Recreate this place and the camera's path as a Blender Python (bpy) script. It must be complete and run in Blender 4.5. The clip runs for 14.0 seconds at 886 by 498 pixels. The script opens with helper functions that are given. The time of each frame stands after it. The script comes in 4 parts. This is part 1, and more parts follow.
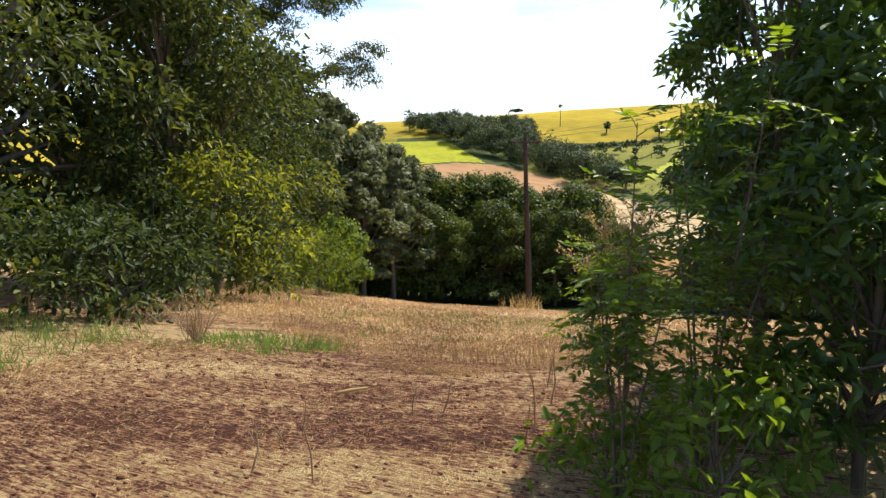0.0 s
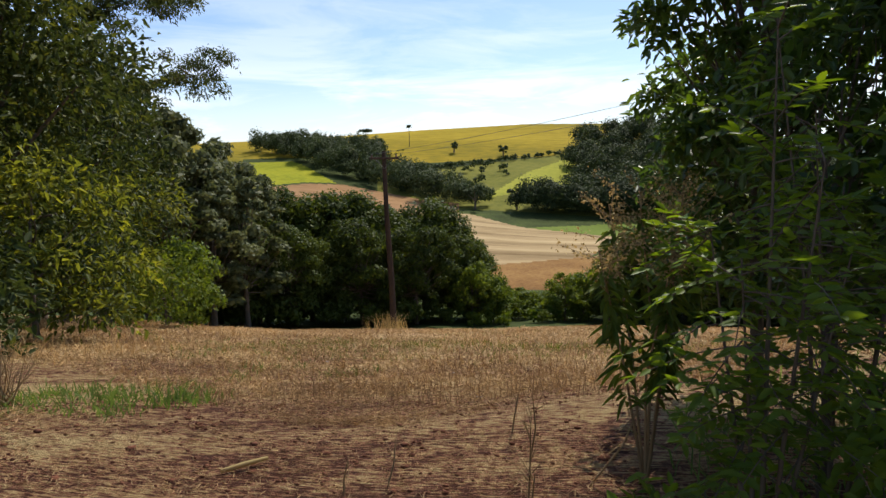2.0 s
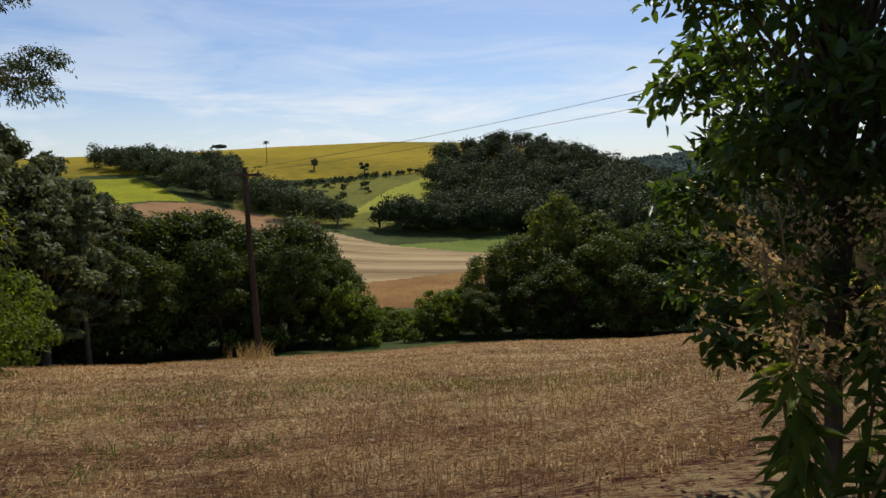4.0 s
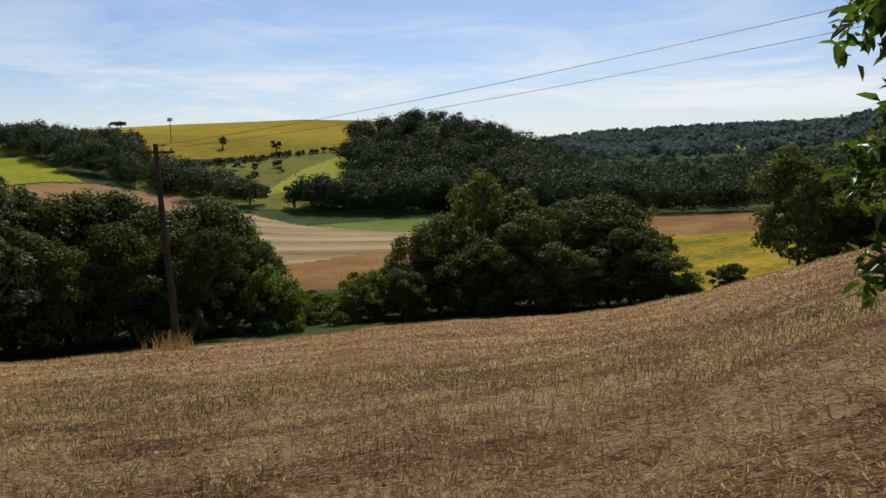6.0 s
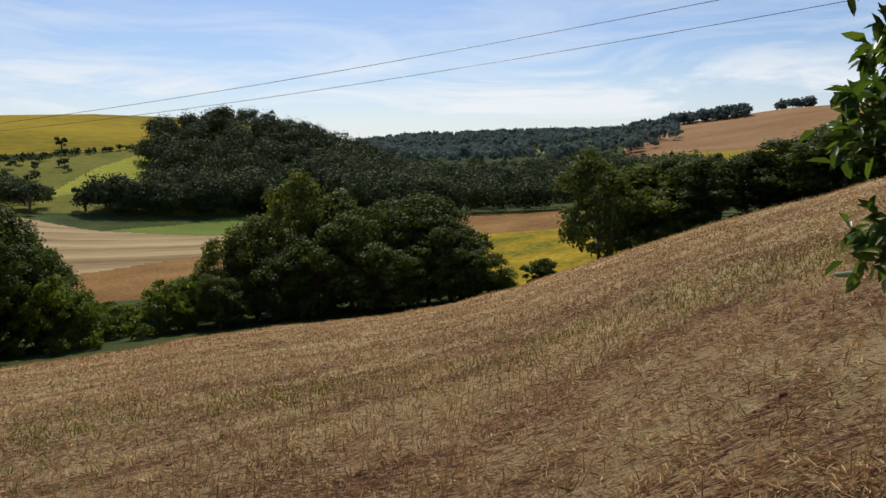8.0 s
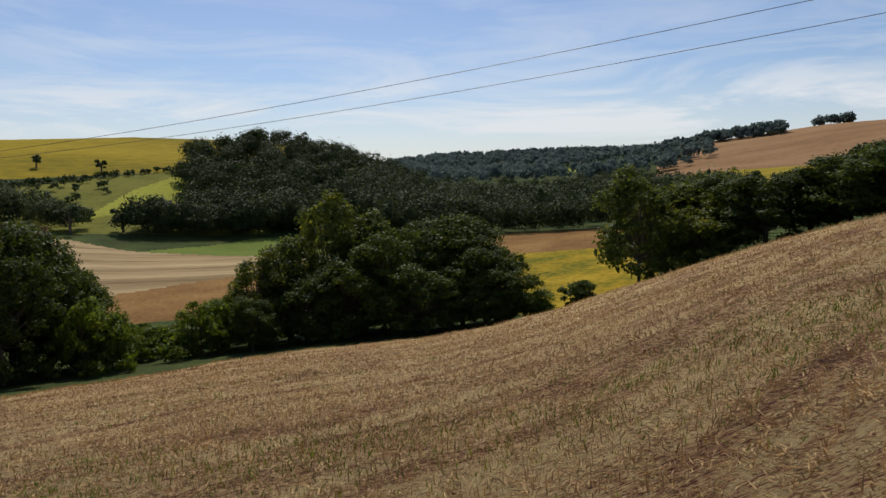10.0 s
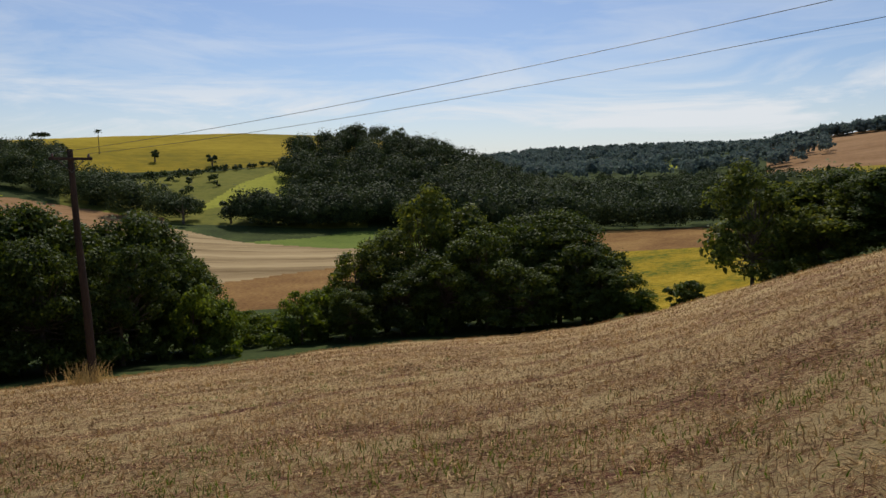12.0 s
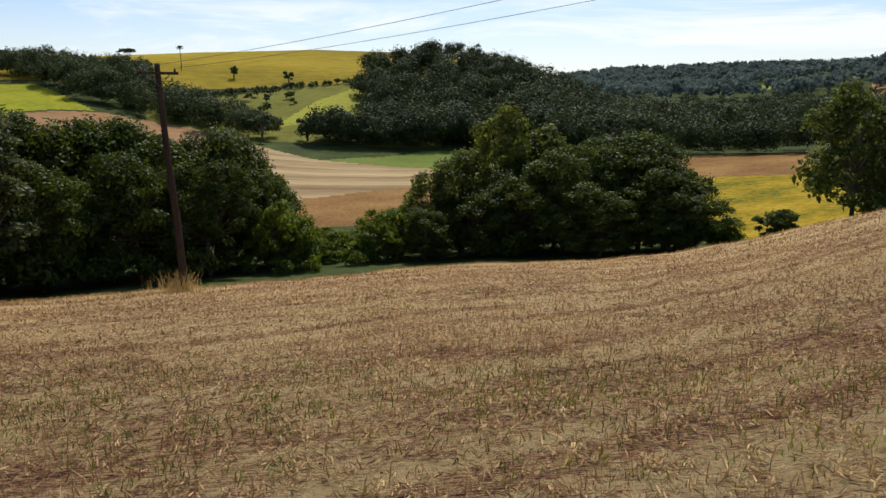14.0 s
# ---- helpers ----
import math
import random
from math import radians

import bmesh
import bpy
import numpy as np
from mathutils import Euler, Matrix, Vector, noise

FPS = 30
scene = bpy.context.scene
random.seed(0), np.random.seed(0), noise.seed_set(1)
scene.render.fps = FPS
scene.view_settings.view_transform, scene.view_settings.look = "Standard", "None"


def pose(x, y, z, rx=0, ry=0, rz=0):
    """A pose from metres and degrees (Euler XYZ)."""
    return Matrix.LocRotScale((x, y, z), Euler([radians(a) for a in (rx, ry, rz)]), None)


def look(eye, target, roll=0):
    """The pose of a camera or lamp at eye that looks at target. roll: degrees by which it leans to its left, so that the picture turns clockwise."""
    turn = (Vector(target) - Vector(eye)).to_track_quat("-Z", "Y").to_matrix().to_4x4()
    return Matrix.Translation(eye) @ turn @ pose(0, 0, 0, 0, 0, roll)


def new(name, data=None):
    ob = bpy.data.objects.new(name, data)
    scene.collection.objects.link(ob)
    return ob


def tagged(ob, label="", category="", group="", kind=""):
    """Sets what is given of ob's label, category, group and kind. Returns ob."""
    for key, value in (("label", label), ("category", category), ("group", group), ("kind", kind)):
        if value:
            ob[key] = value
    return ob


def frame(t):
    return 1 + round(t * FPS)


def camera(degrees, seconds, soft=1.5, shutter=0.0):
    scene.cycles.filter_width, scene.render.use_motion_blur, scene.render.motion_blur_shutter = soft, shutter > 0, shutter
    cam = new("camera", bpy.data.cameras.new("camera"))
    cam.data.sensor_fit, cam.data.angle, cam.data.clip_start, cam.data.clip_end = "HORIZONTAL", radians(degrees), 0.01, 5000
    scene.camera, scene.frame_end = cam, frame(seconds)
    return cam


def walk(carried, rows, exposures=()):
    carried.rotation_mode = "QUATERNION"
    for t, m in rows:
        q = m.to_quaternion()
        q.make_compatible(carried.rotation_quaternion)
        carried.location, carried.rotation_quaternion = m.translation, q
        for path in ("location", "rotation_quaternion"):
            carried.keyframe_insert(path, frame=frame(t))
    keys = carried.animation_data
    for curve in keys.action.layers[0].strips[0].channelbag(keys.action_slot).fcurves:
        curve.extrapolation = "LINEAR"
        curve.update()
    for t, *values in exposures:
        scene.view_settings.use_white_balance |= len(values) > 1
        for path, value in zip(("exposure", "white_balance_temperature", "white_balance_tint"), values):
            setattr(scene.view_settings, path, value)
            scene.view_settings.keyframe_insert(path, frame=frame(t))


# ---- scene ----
cam = camera(66.7, 14.0)
PATH = [
    (0, (2.307, -3.253, 1.816), (1.432, -1.478, 1.528), -0.7),
    (0.5, (2.030, -2.986, 1.697), (1.105, -1.229, 1.459), 1.6),
    (1, (1.762, -2.685, 1.667), (1.179, -0.781, 1.477), 1.7),
    (1.5, (1.541, -2.456, 1.607), (1.095, -0.520, 1.383), -0.6),
    (2, (1.335, -2.215, 1.557), (0.866, -0.285, 1.321), -1.3),
    (2.5, (1.155, -1.929, 1.489), (0.849, 0.036, 1.280), -1.2),
    (5, (0.078, -0.285, 1.599), (0.076, 1.707, 1.421), -0.0),
    (5.5, (-0.163, -0.047, 1.556), (-0.097, 1.949, 1.455), 1.3),
    (6, (-0.327, 0.206, 1.501), (-0.141, 2.18, 1.24), -1.4),
    (6.5, (-0.396, 0.521, 1.476), (-0.189, 2.462, 1.044), -1.5),
    (7, (-0.465, 0.72, 1.45), (0.005, 2.615, 1.018), 0.1),
    (7.5, (-0.477, 0.938, 1.374), (0.091, 2.825, 1.029), 1.2),
    (8, (-0.49, 1.154, 1.322), (0.22, 3.005, 1.055), -0.8),
    (10.5, (-0.422, 2.575, 1.345), (0.14, 4.485, 1.154), -0.9),
    (11, (-0.472, 2.742, 1.323), (-0.097, 4.699, 1.146), 0.5),
    (11.5, (-0.571, 2.848, 1.315), (-0.271, 4.81, 1.071), -5.0),
    (12, (-0.659, 3.111, 1.219), (-0.297, 5.066, 1.003), -0.9),
    (12.5, (-0.792, 3.201, 1.205), (-0.459, 5.163, 1.001), -2.1),
    (13, (-0.852, 3.361, 1.165), (-0.658, 5.336, 0.918), -0.4),
    (13.5, (-0.918, 3.467, 1.145), (-0.687, 5.427, 0.818), 0.0),
    (14, (-0.977, 3.597, 1.143), (-0.831, 5.542, 0.699), -0.4),
]
EXPOSURES = [(0, 1.45), (0.6, 1.35), (1.1, 1.1), (1.6, 0.8), (2.4, 0.5), (5, 0.0), (6, 0.08), (6.5, 0.15), (8, 0.12), (10.5, -0.08), (12.5, -0.06), (13, 0.05), (13.5, 0.32), (14, 0.35)]
walk(cam, [(t, look(eye, target, roll)) for t, eye, target, roll in PATH], EXPOSURES)

# ---- world and sun ----
SUN_AZ, SUN_EL = 9.0, 51.0      # degrees clockwise from +y, and above the horizon
world = bpy.data.worlds.new("world")
scene.world = world
world.use_nodes = True


def node(tree, kind, **inputs):
    n = tree.nodes.new(kind)
    for key, value in inputs.items():
        n.inputs[key.replace("_", " ")].default_value = value
    return n


def build_sky():
    tr = world.node_tree
    link = tr.links.new
    bg, out = tr.nodes["Background"], tr.nodes["World Output"]
    sky = tr.nodes.new("ShaderNodeTexSky")
    sky.sky_type, sky.sun_disc = "NISHITA", False
    sky.sun_elevation, sky.sun_rotation = radians(SUN_EL), radians(SUN_AZ)
    sky.air_density, sky.dust_density, sky.ozone_density = 1.0, 0.6, 1.5
    co = tr.nodes.new("ShaderNodeTexCoord")
    # thin streaks of cirrus, drawn out along the horizon
    mp = tr.nodes.new("ShaderNodeMapping")
    mp.inputs["Scale"].default_value = (1.5, 1.5, 9.0)
    mp.inputs["Rotation"].default_value = (0.05, 0.06, 0.5)
    n1 = node(tr, "ShaderNodeTexNoise", Scale=2.2, Detail=9.0, Roughness=0.62, Distortion=0.7)
    link(co.outputs["Generated"], mp.inputs["Vector"])
    link(mp.outputs["Vector"], n1.inputs["Vector"])
    r1 = tr.nodes.new("ShaderNodeMapRange")
    r1.inputs["From Min"].default_value, r1.inputs["From Max"].default_value = 0.42, 0.62
    link(n1.outputs["Fac"], r1.inputs["Value"])
    # more cloud low in the sky than high up
    sep = tr.nodes.new("ShaderNodeSeparateXYZ")
    link(co.outputs["Generated"], sep.inputs["Vector"])
    low = tr.nodes.new("ShaderNodeValToRGB")
    cr = low.color_ramp
    cr.elements[0].position, cr.elements[0].color = 0.0, (0.75, 0.75, 0.75, 1)
    cr.elements[1].position, cr.elements[1].color = 0.28, (0.12, 0.12, 0.12, 1)
    e = cr.elements.new(0.09)
    e.color = (0.9, 0.9, 0.9, 1)
    e = cr.elements.new(0.15)
    e.color = (0.38, 0.38, 0.38, 1)
    link(sep.outputs["Z"], low.inputs["Fac"])
    mul = tr.nodes.new("ShaderNodeMath")
    mul.operation = "MULTIPLY"
    link(r1.outputs["Result"], mul.inputs[0])
    link(low.outputs["Color"], mul.inputs[1])
    haze = tr.nodes.new("ShaderNodeMapRange")
    haze.inputs["From Min"].default_value, haze.inputs["From Max"].default_value = 0.14, 0.0
    haze.inputs["To Min"].default_value, haze.inputs["To Max"].default_value = 0.0, 0.55
    link(sep.outputs["Z"], haze.inputs["Value"])
    mx = tr.nodes.new("ShaderNodeMath")
    mx.operation = "MAXIMUM"
    link(mul.outputs[0], mx.inputs[0])
    link(haze.outputs["Result"], mx.inputs[1])
    tint = tr.nodes.new("ShaderNodeMix")
    tint.data_type, tint.blend_type = "RGBA", "MULTIPLY"
    tint.inputs["Factor"].default_value = 1.0
    tint.inputs["B"].default_value = (0.9, 0.97, 1.13, 1)
    link(sky.outputs["Color"], tint.inputs["A"])
    mix = tr.nodes.new("ShaderNodeMix")
    mix.data_type = "RGBA"
    mix.inputs["B"].default_value = (9.4, 9.7, 10.1, 1)
    link(mx.outputs[0], mix.inputs["Factor"])
    link(tint.outputs["Result"], mix.inputs["A"])
    link(mix.outputs["Result"], bg.inputs["Color"])
    bg.inputs["Strength"].default_value = 0.085
    link(bg.outputs["Background"], out.inputs["Surface"])


build_sky()
sun = new("sun", bpy.data.lights.new("sun", "SUN"))
sun.data.energy, sun.data.angle, sun.data.color = 3.7, radians(0.5), (1.0, 0.93, 0.82)
sa, se = radians(SUN_AZ), radians(SUN_EL)
sun.matrix_world = look((40 * math.sin(sa) * math.cos(se), 40 * math.cos(sa) * math.cos(se), 40 * math.sin(se)), (0, 0, 0))


# ---- materials ----
def material(name):
    m = bpy.data.materials.new(name)
    m.use_nodes = True
    return m, m.node_tree, m.node_tree.nodes["Principled BSDF"]


def ramp(tr, stops):
    r = tr.nodes.new("ShaderNodeValToRGB")
    els = r.color_ramp.elements
    els[0].position, els[0].color = stops[0][0], (*stops[0][1], 1)
    els[1].position, els[1].color = stops[-1][0], (*stops[-1][1], 1)
    for p, c in stops[1:-1]:
        els.new(p).color = (*c, 1)
    return r


def leaf_material(name, dark, light, rough=0.6, through_light=0.35, yellow=None, gloss=0.12):
    """Leaves: colour varies leaf by leaf, and light passes through them."""
    m, tr, bsdf = material(name)
    link = tr.links.new
    geo = tr.nodes.new("ShaderNodeNewGeometry")
    stops = [(0.0, dark), (0.85, light)] if yellow is None else [(0.0, dark), (0.7, light), (1.0, yellow)]
    r = ramp(tr, stops)
    co = tr.nodes.new("ShaderNodeTexCoord")
    n = node(tr, "ShaderNodeTexNoise", Scale=0.9, Detail=3.0)
    link(co.outputs["Object"], n.inputs["Vector"])
    mixv = tr.nodes.new("ShaderNodeMath")
    mixv.operation = "MULTIPLY_ADD"
    mixv.inputs[1].default_value = 0.6
    link(geo.outputs["Random Per Island"], mixv.inputs[0])
    sc = tr.nodes.new("ShaderNodeMath")
    sc.operation = "MULTIPLY_ADD"
    sc.inputs[1].default_value, sc.inputs[2].default_value = 0.9, -0.2
    link(n.outputs["Fac"], sc.inputs[0])
    link(sc.outputs[0], mixv.inputs[2])
    # whole trees differ from their neighbours
    wide = node(tr, "ShaderNodeTexNoise", Scale=0.13, Detail=1.0)
    link(co.outputs["Object"], wide.inputs["Vector"])
    info = tr.nodes.new("ShaderNodeObjectInfo")
    both = tr.nodes.new("ShaderNodeMath")
    both.operation = "MULTIPLY_ADD"
    both.inputs[1].default_value = 0.25
    link(info.outputs["Random"], both.inputs[0])
    link(wide.outputs["Fac"], both.inputs[2])
    shift = tr.nodes.new("ShaderNodeMath")
    shift.operation = "MULTIPLY_ADD"
    shift.inputs[1].default_value, shift.inputs[2].default_value = 0.8, -0.5
    link(both.outputs[0], shift.inputs[0])
    total = tr.nodes.new("ShaderNodeMath")
    total.operation = "ADD"
    link(mixv.outputs[0], total.inputs[0])
    link(shift.outputs[0], total.inputs[1])
    link(total.outputs[0], r.inputs["Fac"])
    link(r.outputs["Color"], bsdf.inputs["Base Color"])
    bsdf.inputs["Roughness"].default_value = rough
    bsdf.inputs["Specular IOR Level"].default_value = gloss
    tl = tr.nodes.new("ShaderNodeBsdfTranslucent")
    hs = node(tr, "ShaderNodeHueSaturation", Saturation=1.15, Value=1.7, Hue=0.48)
    link(r.outputs["Color"], hs.inputs["Color"])
    link(hs.outputs["Color"], tl.inputs["Color"])
    mix = tr.nodes.new("ShaderNodeMixShader")
    mix.inputs["Fac"].default_value = through_light
    link(bsdf.outputs["BSDF"], mix.inputs[1])
    link(tl.outputs["BSDF"], mix.inputs[2])
    link(mix.outputs["Shader"], tr.nodes["Material Output"].inputs["Surface"])
    return m


def ground_material(name, stops, scale, fine, bump=0.3, dist=0.05, stretch=(1, 1, 1), patch=0.5, turn=0.0):
    """Earth or crop: a coarse patchwork, a fine grain and a relief."""
    m, tr, bsdf = material(name)
    link = tr.links.new
    co = tr.nodes.new("ShaderNodeTexCoord")
    mp = tr.nodes.new("ShaderNodeMapping")
    mp.inputs["Scale"].default_value = stretch
    mp.inputs["Rotation"].default_value = (0, 0, turn)
    link(co.outputs["Object"], mp.inputs["Vector"])
    big = node(tr, "ShaderNodeTexNoise", Scale=scale, Detail=6.0, Roughness=0.6)
    small = node(tr, "ShaderNodeTexNoise", Scale=fine, Detail=5.0, Roughness=0.7)
    link(mp.outputs["Vector"], big.inputs["Vector"])
    link(mp.outputs["Vector"], small.inputs["Vector"])
    mix = tr.nodes.new("ShaderNodeMix")
    mix.inputs["Factor"].default_value = patch
    link(small.outputs["Fac"], mix.inputs["A"])
    link(big.outputs["Fac"], mix.inputs["B"])
    r = ramp(tr, stops)
    link(mix.outputs["Result"], r.inputs["Fac"])
    link(r.outputs["Color"], bsdf.inputs["Base Color"])
    bsdf.inputs["Roughness"].default_value = 0.95
    bsdf.inputs["Specular IOR Level"].default_value = 0.05
    b = node(tr, "ShaderNodeBump", Strength=bump, Distance=dist)
    link(small.outputs["Fac"], b.inputs["Height"])
    link(b.outputs["Normal"], bsdf.inputs["Normal"])
    return m


def stubble_material():
    """Harvested field: straw litter over red earth, barer where the machines turned."""
    m, tr, bsdf = material("stubble_field")
    link = tr.links.new
    co = tr.nodes.new("ShaderNodeTexCoord")
    grain = node(tr, "ShaderNodeTexNoise", Scale=9.0, Detail=9.0, Roughness=0.8)
    patch = node(tr, "ShaderNodeTexNoise", Scale=0.45, Detail=7.0, Roughness=0.6)
    link(co.outputs["Object"], grain.inputs["Vector"])
    link(co.outputs["Object"], patch.inputs["Vector"])
    # drill rows
    mp = tr.nodes.new("ShaderNodeMapping")
    mp.vector_type = "TEXTURE"
    mp.inputs["Rotation"].default_value = (0, 0, radians(20))
    mp.inputs["Scale"].default_value = (22.0, 1.0, 1.0)
    link(co.outputs["Object"], mp.inputs["Vector"])
    rows = node(tr, "ShaderNodeTexNoise", Scale=1.1, Detail=4.0, Roughness=0.7)
    link(mp.outputs["Vector"], rows.inputs["Vector"])
    # bare red earth in the near corner of the field
    sep = tr.nodes.new("ShaderNodeVectorMath")
    sep.operation = "DISTANCE"
    sep.inputs[1].default_value = (0.0, 0.0, 0.0)
    link(co.outputs["Object"], sep.inputs[0])
    near = tr.nodes.new("ShaderNodeMapRange")
    near.inputs["From Min"].default_value, near.inputs["From Max"].default_value = 2.0, 4.2
    near.inputs["To Min"].default_value, near.inputs["To Max"].default_value = -0.79, -0.58
    link(sep.outputs["Value"], near.inputs["Value"])

    def add(a, b, w=1.0):
        k = tr.nodes.new("ShaderNodeMath")
        k.operation = "MULTIPLY_ADD"
        k.inputs[1].default_value = w
        link(a, k.inputs[0])
        link(b, k.inputs[2])
        return k.outputs[0]
    # loose straw lying in two directions
    straws = []
    for turn in (25, 115, 70):
        sm = tr.nodes.new("ShaderNodeMapping")
        sm.inputs["Rotation"].default_value = (0, 0, radians(turn))
        sm.inputs["Scale"].default_value = (9.0, 75.0, 9.0)
        link(co.outputs["Object"], sm.inputs["Vector"])
        st = node(tr, "ShaderNodeTexNoise", Scale=1.0, Detail=2.0, Roughness=0.6, Distortion=0.6)
        link(sm.outputs["Vector"], st.inputs["Vector"])
        straws.append(st.outputs["Fac"])
    f = add(grain.outputs["Fac"], near.outputs["Result"], 1.5)
    level = tr.nodes.new("ShaderNodeMath")
    level.operation = "SUBTRACT"
    level.inputs[1].default_value = 1.72
    link(f, level.inputs[0])
    f = level.outputs[0]
    for st in straws:
        f = add(st, f, 0.85)
    f = add(patch.outputs["Fac"], f, 0.7)
    f = add(rows.outputs["Fac"], f, 1.3)
    r = ramp(tr, [(0.44, (0.11, 0.044, 0.025)), (0.54, (0.41, 0.18, 0.105)), (0.61, (0.45, 0.245, 0.12)), (0.68, (0.52, 0.34, 0.145)), (0.78, (0.68, 0.5, 0.24))])
    link(f, r.inputs["Fac"])
    link(r.outputs["Color"], bsdf.inputs["Base Color"])
    bsdf.inputs["Roughness"].default_value = 0.95
    bsdf.inputs["Specular IOR Level"].default_value = 0.1
    b = node(tr, "ShaderNodeBump", Strength=1.0, Distance=0.22)
    link(add(straws[0], grain.outputs["Fac"], 0.35), b.inputs["Height"])
    link(b.outputs["Normal"], bsdf.inputs["Normal"])
    return m


M_STUBBLE = stubble_material()
# the shade beneath the trees is put into this floor's dark greens
M_SHADE = ground_material("shaded_undergrowth", [(0.3, (0.02, 0.03, 0.01)), (0.5, (0.045, 0.06, 0.018)), (0.75, (0.10, 0.13, 0.03))], 0.08, 1.5)
M_PASTURE = ground_material("pasture", [(0.3, (0.07, 0.10, 0.02)), (0.5, (0.12, 0.16, 0.03)), (0.75, (0.17, 0.20, 0.045))], 0.06, 1.0)
M_WHEAT = ground_material("cut_wheat", [(0.38, (0.17, 0.115, 0.055)), (0.5, (0.31, 0.225, 0.115)), (0.64, (0.44, 0.335, 0.18))], 0.16, 1.0, stretch=(0.05, 1.0, 1), turn=radians(-12), patch=0.65)
M_BROWN = ground_material("dry_crop", [(0.36, (0.13, 0.065, 0.022)), (0.5, (0.22, 0.12, 0.042)), (0.66, (0.32, 0.20, 0.07))], 0.07, 1.4)
M_RED = ground_material("ploughed_earth", [(0.36, (0.17, 0.092, 0.04)), (0.5, (0.26, 0.15, 0.07)), (0.66, (0.34, 0.21, 0.11))], 0.02, 0.5, stretch=(0.25, 1, 1))
M_YELLOW = ground_material("ripening_crop", [(0.38, (0.12, 0.11, 0.012)), (0.5, (0.25, 0.185, 0.013)), (0.64, (0.36, 0.265, 0.022))], 0.018, 0.4, stretch=(0.35, 1, 1), patch=0.6)
M_GREENCROP = ground_material("green_crop", [(0.38, (0.15, 0.17, 0.012)), (0.5, (0.24, 0.245, 0.015)), (0.64, (0.31, 0.30, 0.022))], 0.03, 0.6)
M_MEADOW = ground_material("rough_meadow", [(0.3, (0.07, 0.08, 0.015)), (0.5, (0.145, 0.145, 0.026)), (0.75, (0.22, 0.2, 0.04))], 0.035, 0.4)
M_BRIGHT = ground_material("mown_meadow", [(0.3, (0.20, 0.21, 0.03)), (0.5, (0.29, 0.29, 0.04)), (0.75, (0.36, 0.35, 0.06))], 0.03, 0.4)
M_SOY = ground_material("yellowing_beans", [(0.38, (0.09, 0.11, 0.012)), (0.5, (0.29, 0.205, 0.015)), (0.64, (0.44, 0.30, 0.03))], 0.09, 0.9, bump=1.0, dist=0.5)

L_MID = leaf_material("leaves_valley", (0.021, 0.034, 0.009), (0.085, 0.115, 0.022), through_light=0.3, gloss=0.12)
L_LIGHT = leaf_material("leaves_light", (0.04, 0.075, 0.012), (0.13, 0.17, 0.03), through_light=0.4)
L_WOOD = leaf_material("leaves_wood", (0.015, 0.027, 0.008), (0.055, 0.075, 0.02), through_light=0.25, yellow=(0.15, 0.16, 0.032))
L_AIRY = leaf_material("leaves_airy", (0.028, 0.045, 0.012), (0.11, 0.135, 0.028), through_light=0.4, yellow=(0.2, 0.2, 0.04))
L_YELLOW = leaf_material("leaves_sunlit", (0.045, 0.065, 0.012), (0.13, 0.15, 0.03), through_light=0.45, yellow=(0.27, 0.28, 0.045))
L_PINE = leaf_material("needles", (0.045, 0.06, 0.025), (0.14, 0.155, 0.065), through_light=0.3)
L_FAR = leaf_material("leaves_far", (0.012, 0.021, 0.011), (0.06, 0.082, 0.028), through_light=0.18, rough=0.7)
# distance haze is put into these pale bluish leaf colours
L_HAZY = leaf_material("leaves_haze_tinted", (0.06, 0.085, 0.085), (0.11, 0.14, 0.12), through_light=0.3, rough=0.8)
L_GLOSSY = leaf_material("leaves_glossy", (0.024, 0.052, 0.012), (0.085, 0.14, 0.026), through_light=0.42, rough=0.38, gloss=0.4)
L_SPRAY = leaf_material("leaves_spray", (0.06, 0.105, 0.016), (0.14, 0.21, 0.032), through_light=0.45, rough=0.45)
L_WEED = leaf_material("weed_green", (0.05, 0.09, 0.02), (0.14, 0.2, 0.05), through_light=0.35)
L_DRY = leaf_material("dry_stems", (0.16, 0.10, 0.05), (0.40, 0.28, 0.14), through_light=0.15, rough=0.8)
L_STRAW = leaf_material("straw", (0.15, 0.075, 0.03), (0.66, 0.47, 0.21), through_light=0.15, rough=0.7)
L_LITTER = leaf_material("straw_litter", (0.11, 0.05, 0.024), (0.62, 0.43, 0.21), through_light=0.05, rough=0.8)
L_SEED = leaf_material("seed_heads", (0.20, 0.14, 0.05), (0.46, 0.36, 0.16), through_light=0.3, rough=0.8)
M_BARK = ground_material("bark", [(0.3, (0.045, 0.035, 0.026)), (0.5, (0.12, 0.095, 0.07)), (0.75, (0.22, 0.19, 0.15))], 3.0, 22.0, stretch=(1, 1, 0.25), dist=0.02)
M_POLE = ground_material("weathered_pole", [(0.3, (0.025, 0.018, 0.015)), (0.5, (0.055, 0.04, 0.032)), (0.75, (0.10, 0.075, 0.06))], 1.5, 18.0, stretch=(1, 1, 0.12), dist=0.01)
M_CLOD = ground_material("red_clod", [(0.3, (0.08, 0.03, 0.018)), (0.5, (0.15, 0.06, 0.035)), (0.75, (0.24, 0.12, 0.07))], 2.0, 25.0)
M_STONE = ground_material("pale_stone", [(0.3, (0.22, 0.20, 0.18)), (0.5, (0.35, 0.33, 0.30)), (0.75, (0.5, 0.48, 0.45))], 4.0, 30.0)
M_WIRE, _, w_ = material("wire")
w_.inputs["Base Color"].default_value, w_.inputs["Metallic"].default_value, w_.inputs["Roughness"].default_value = (0.10, 0.10, 0.10, 1), 0.8, 0.5
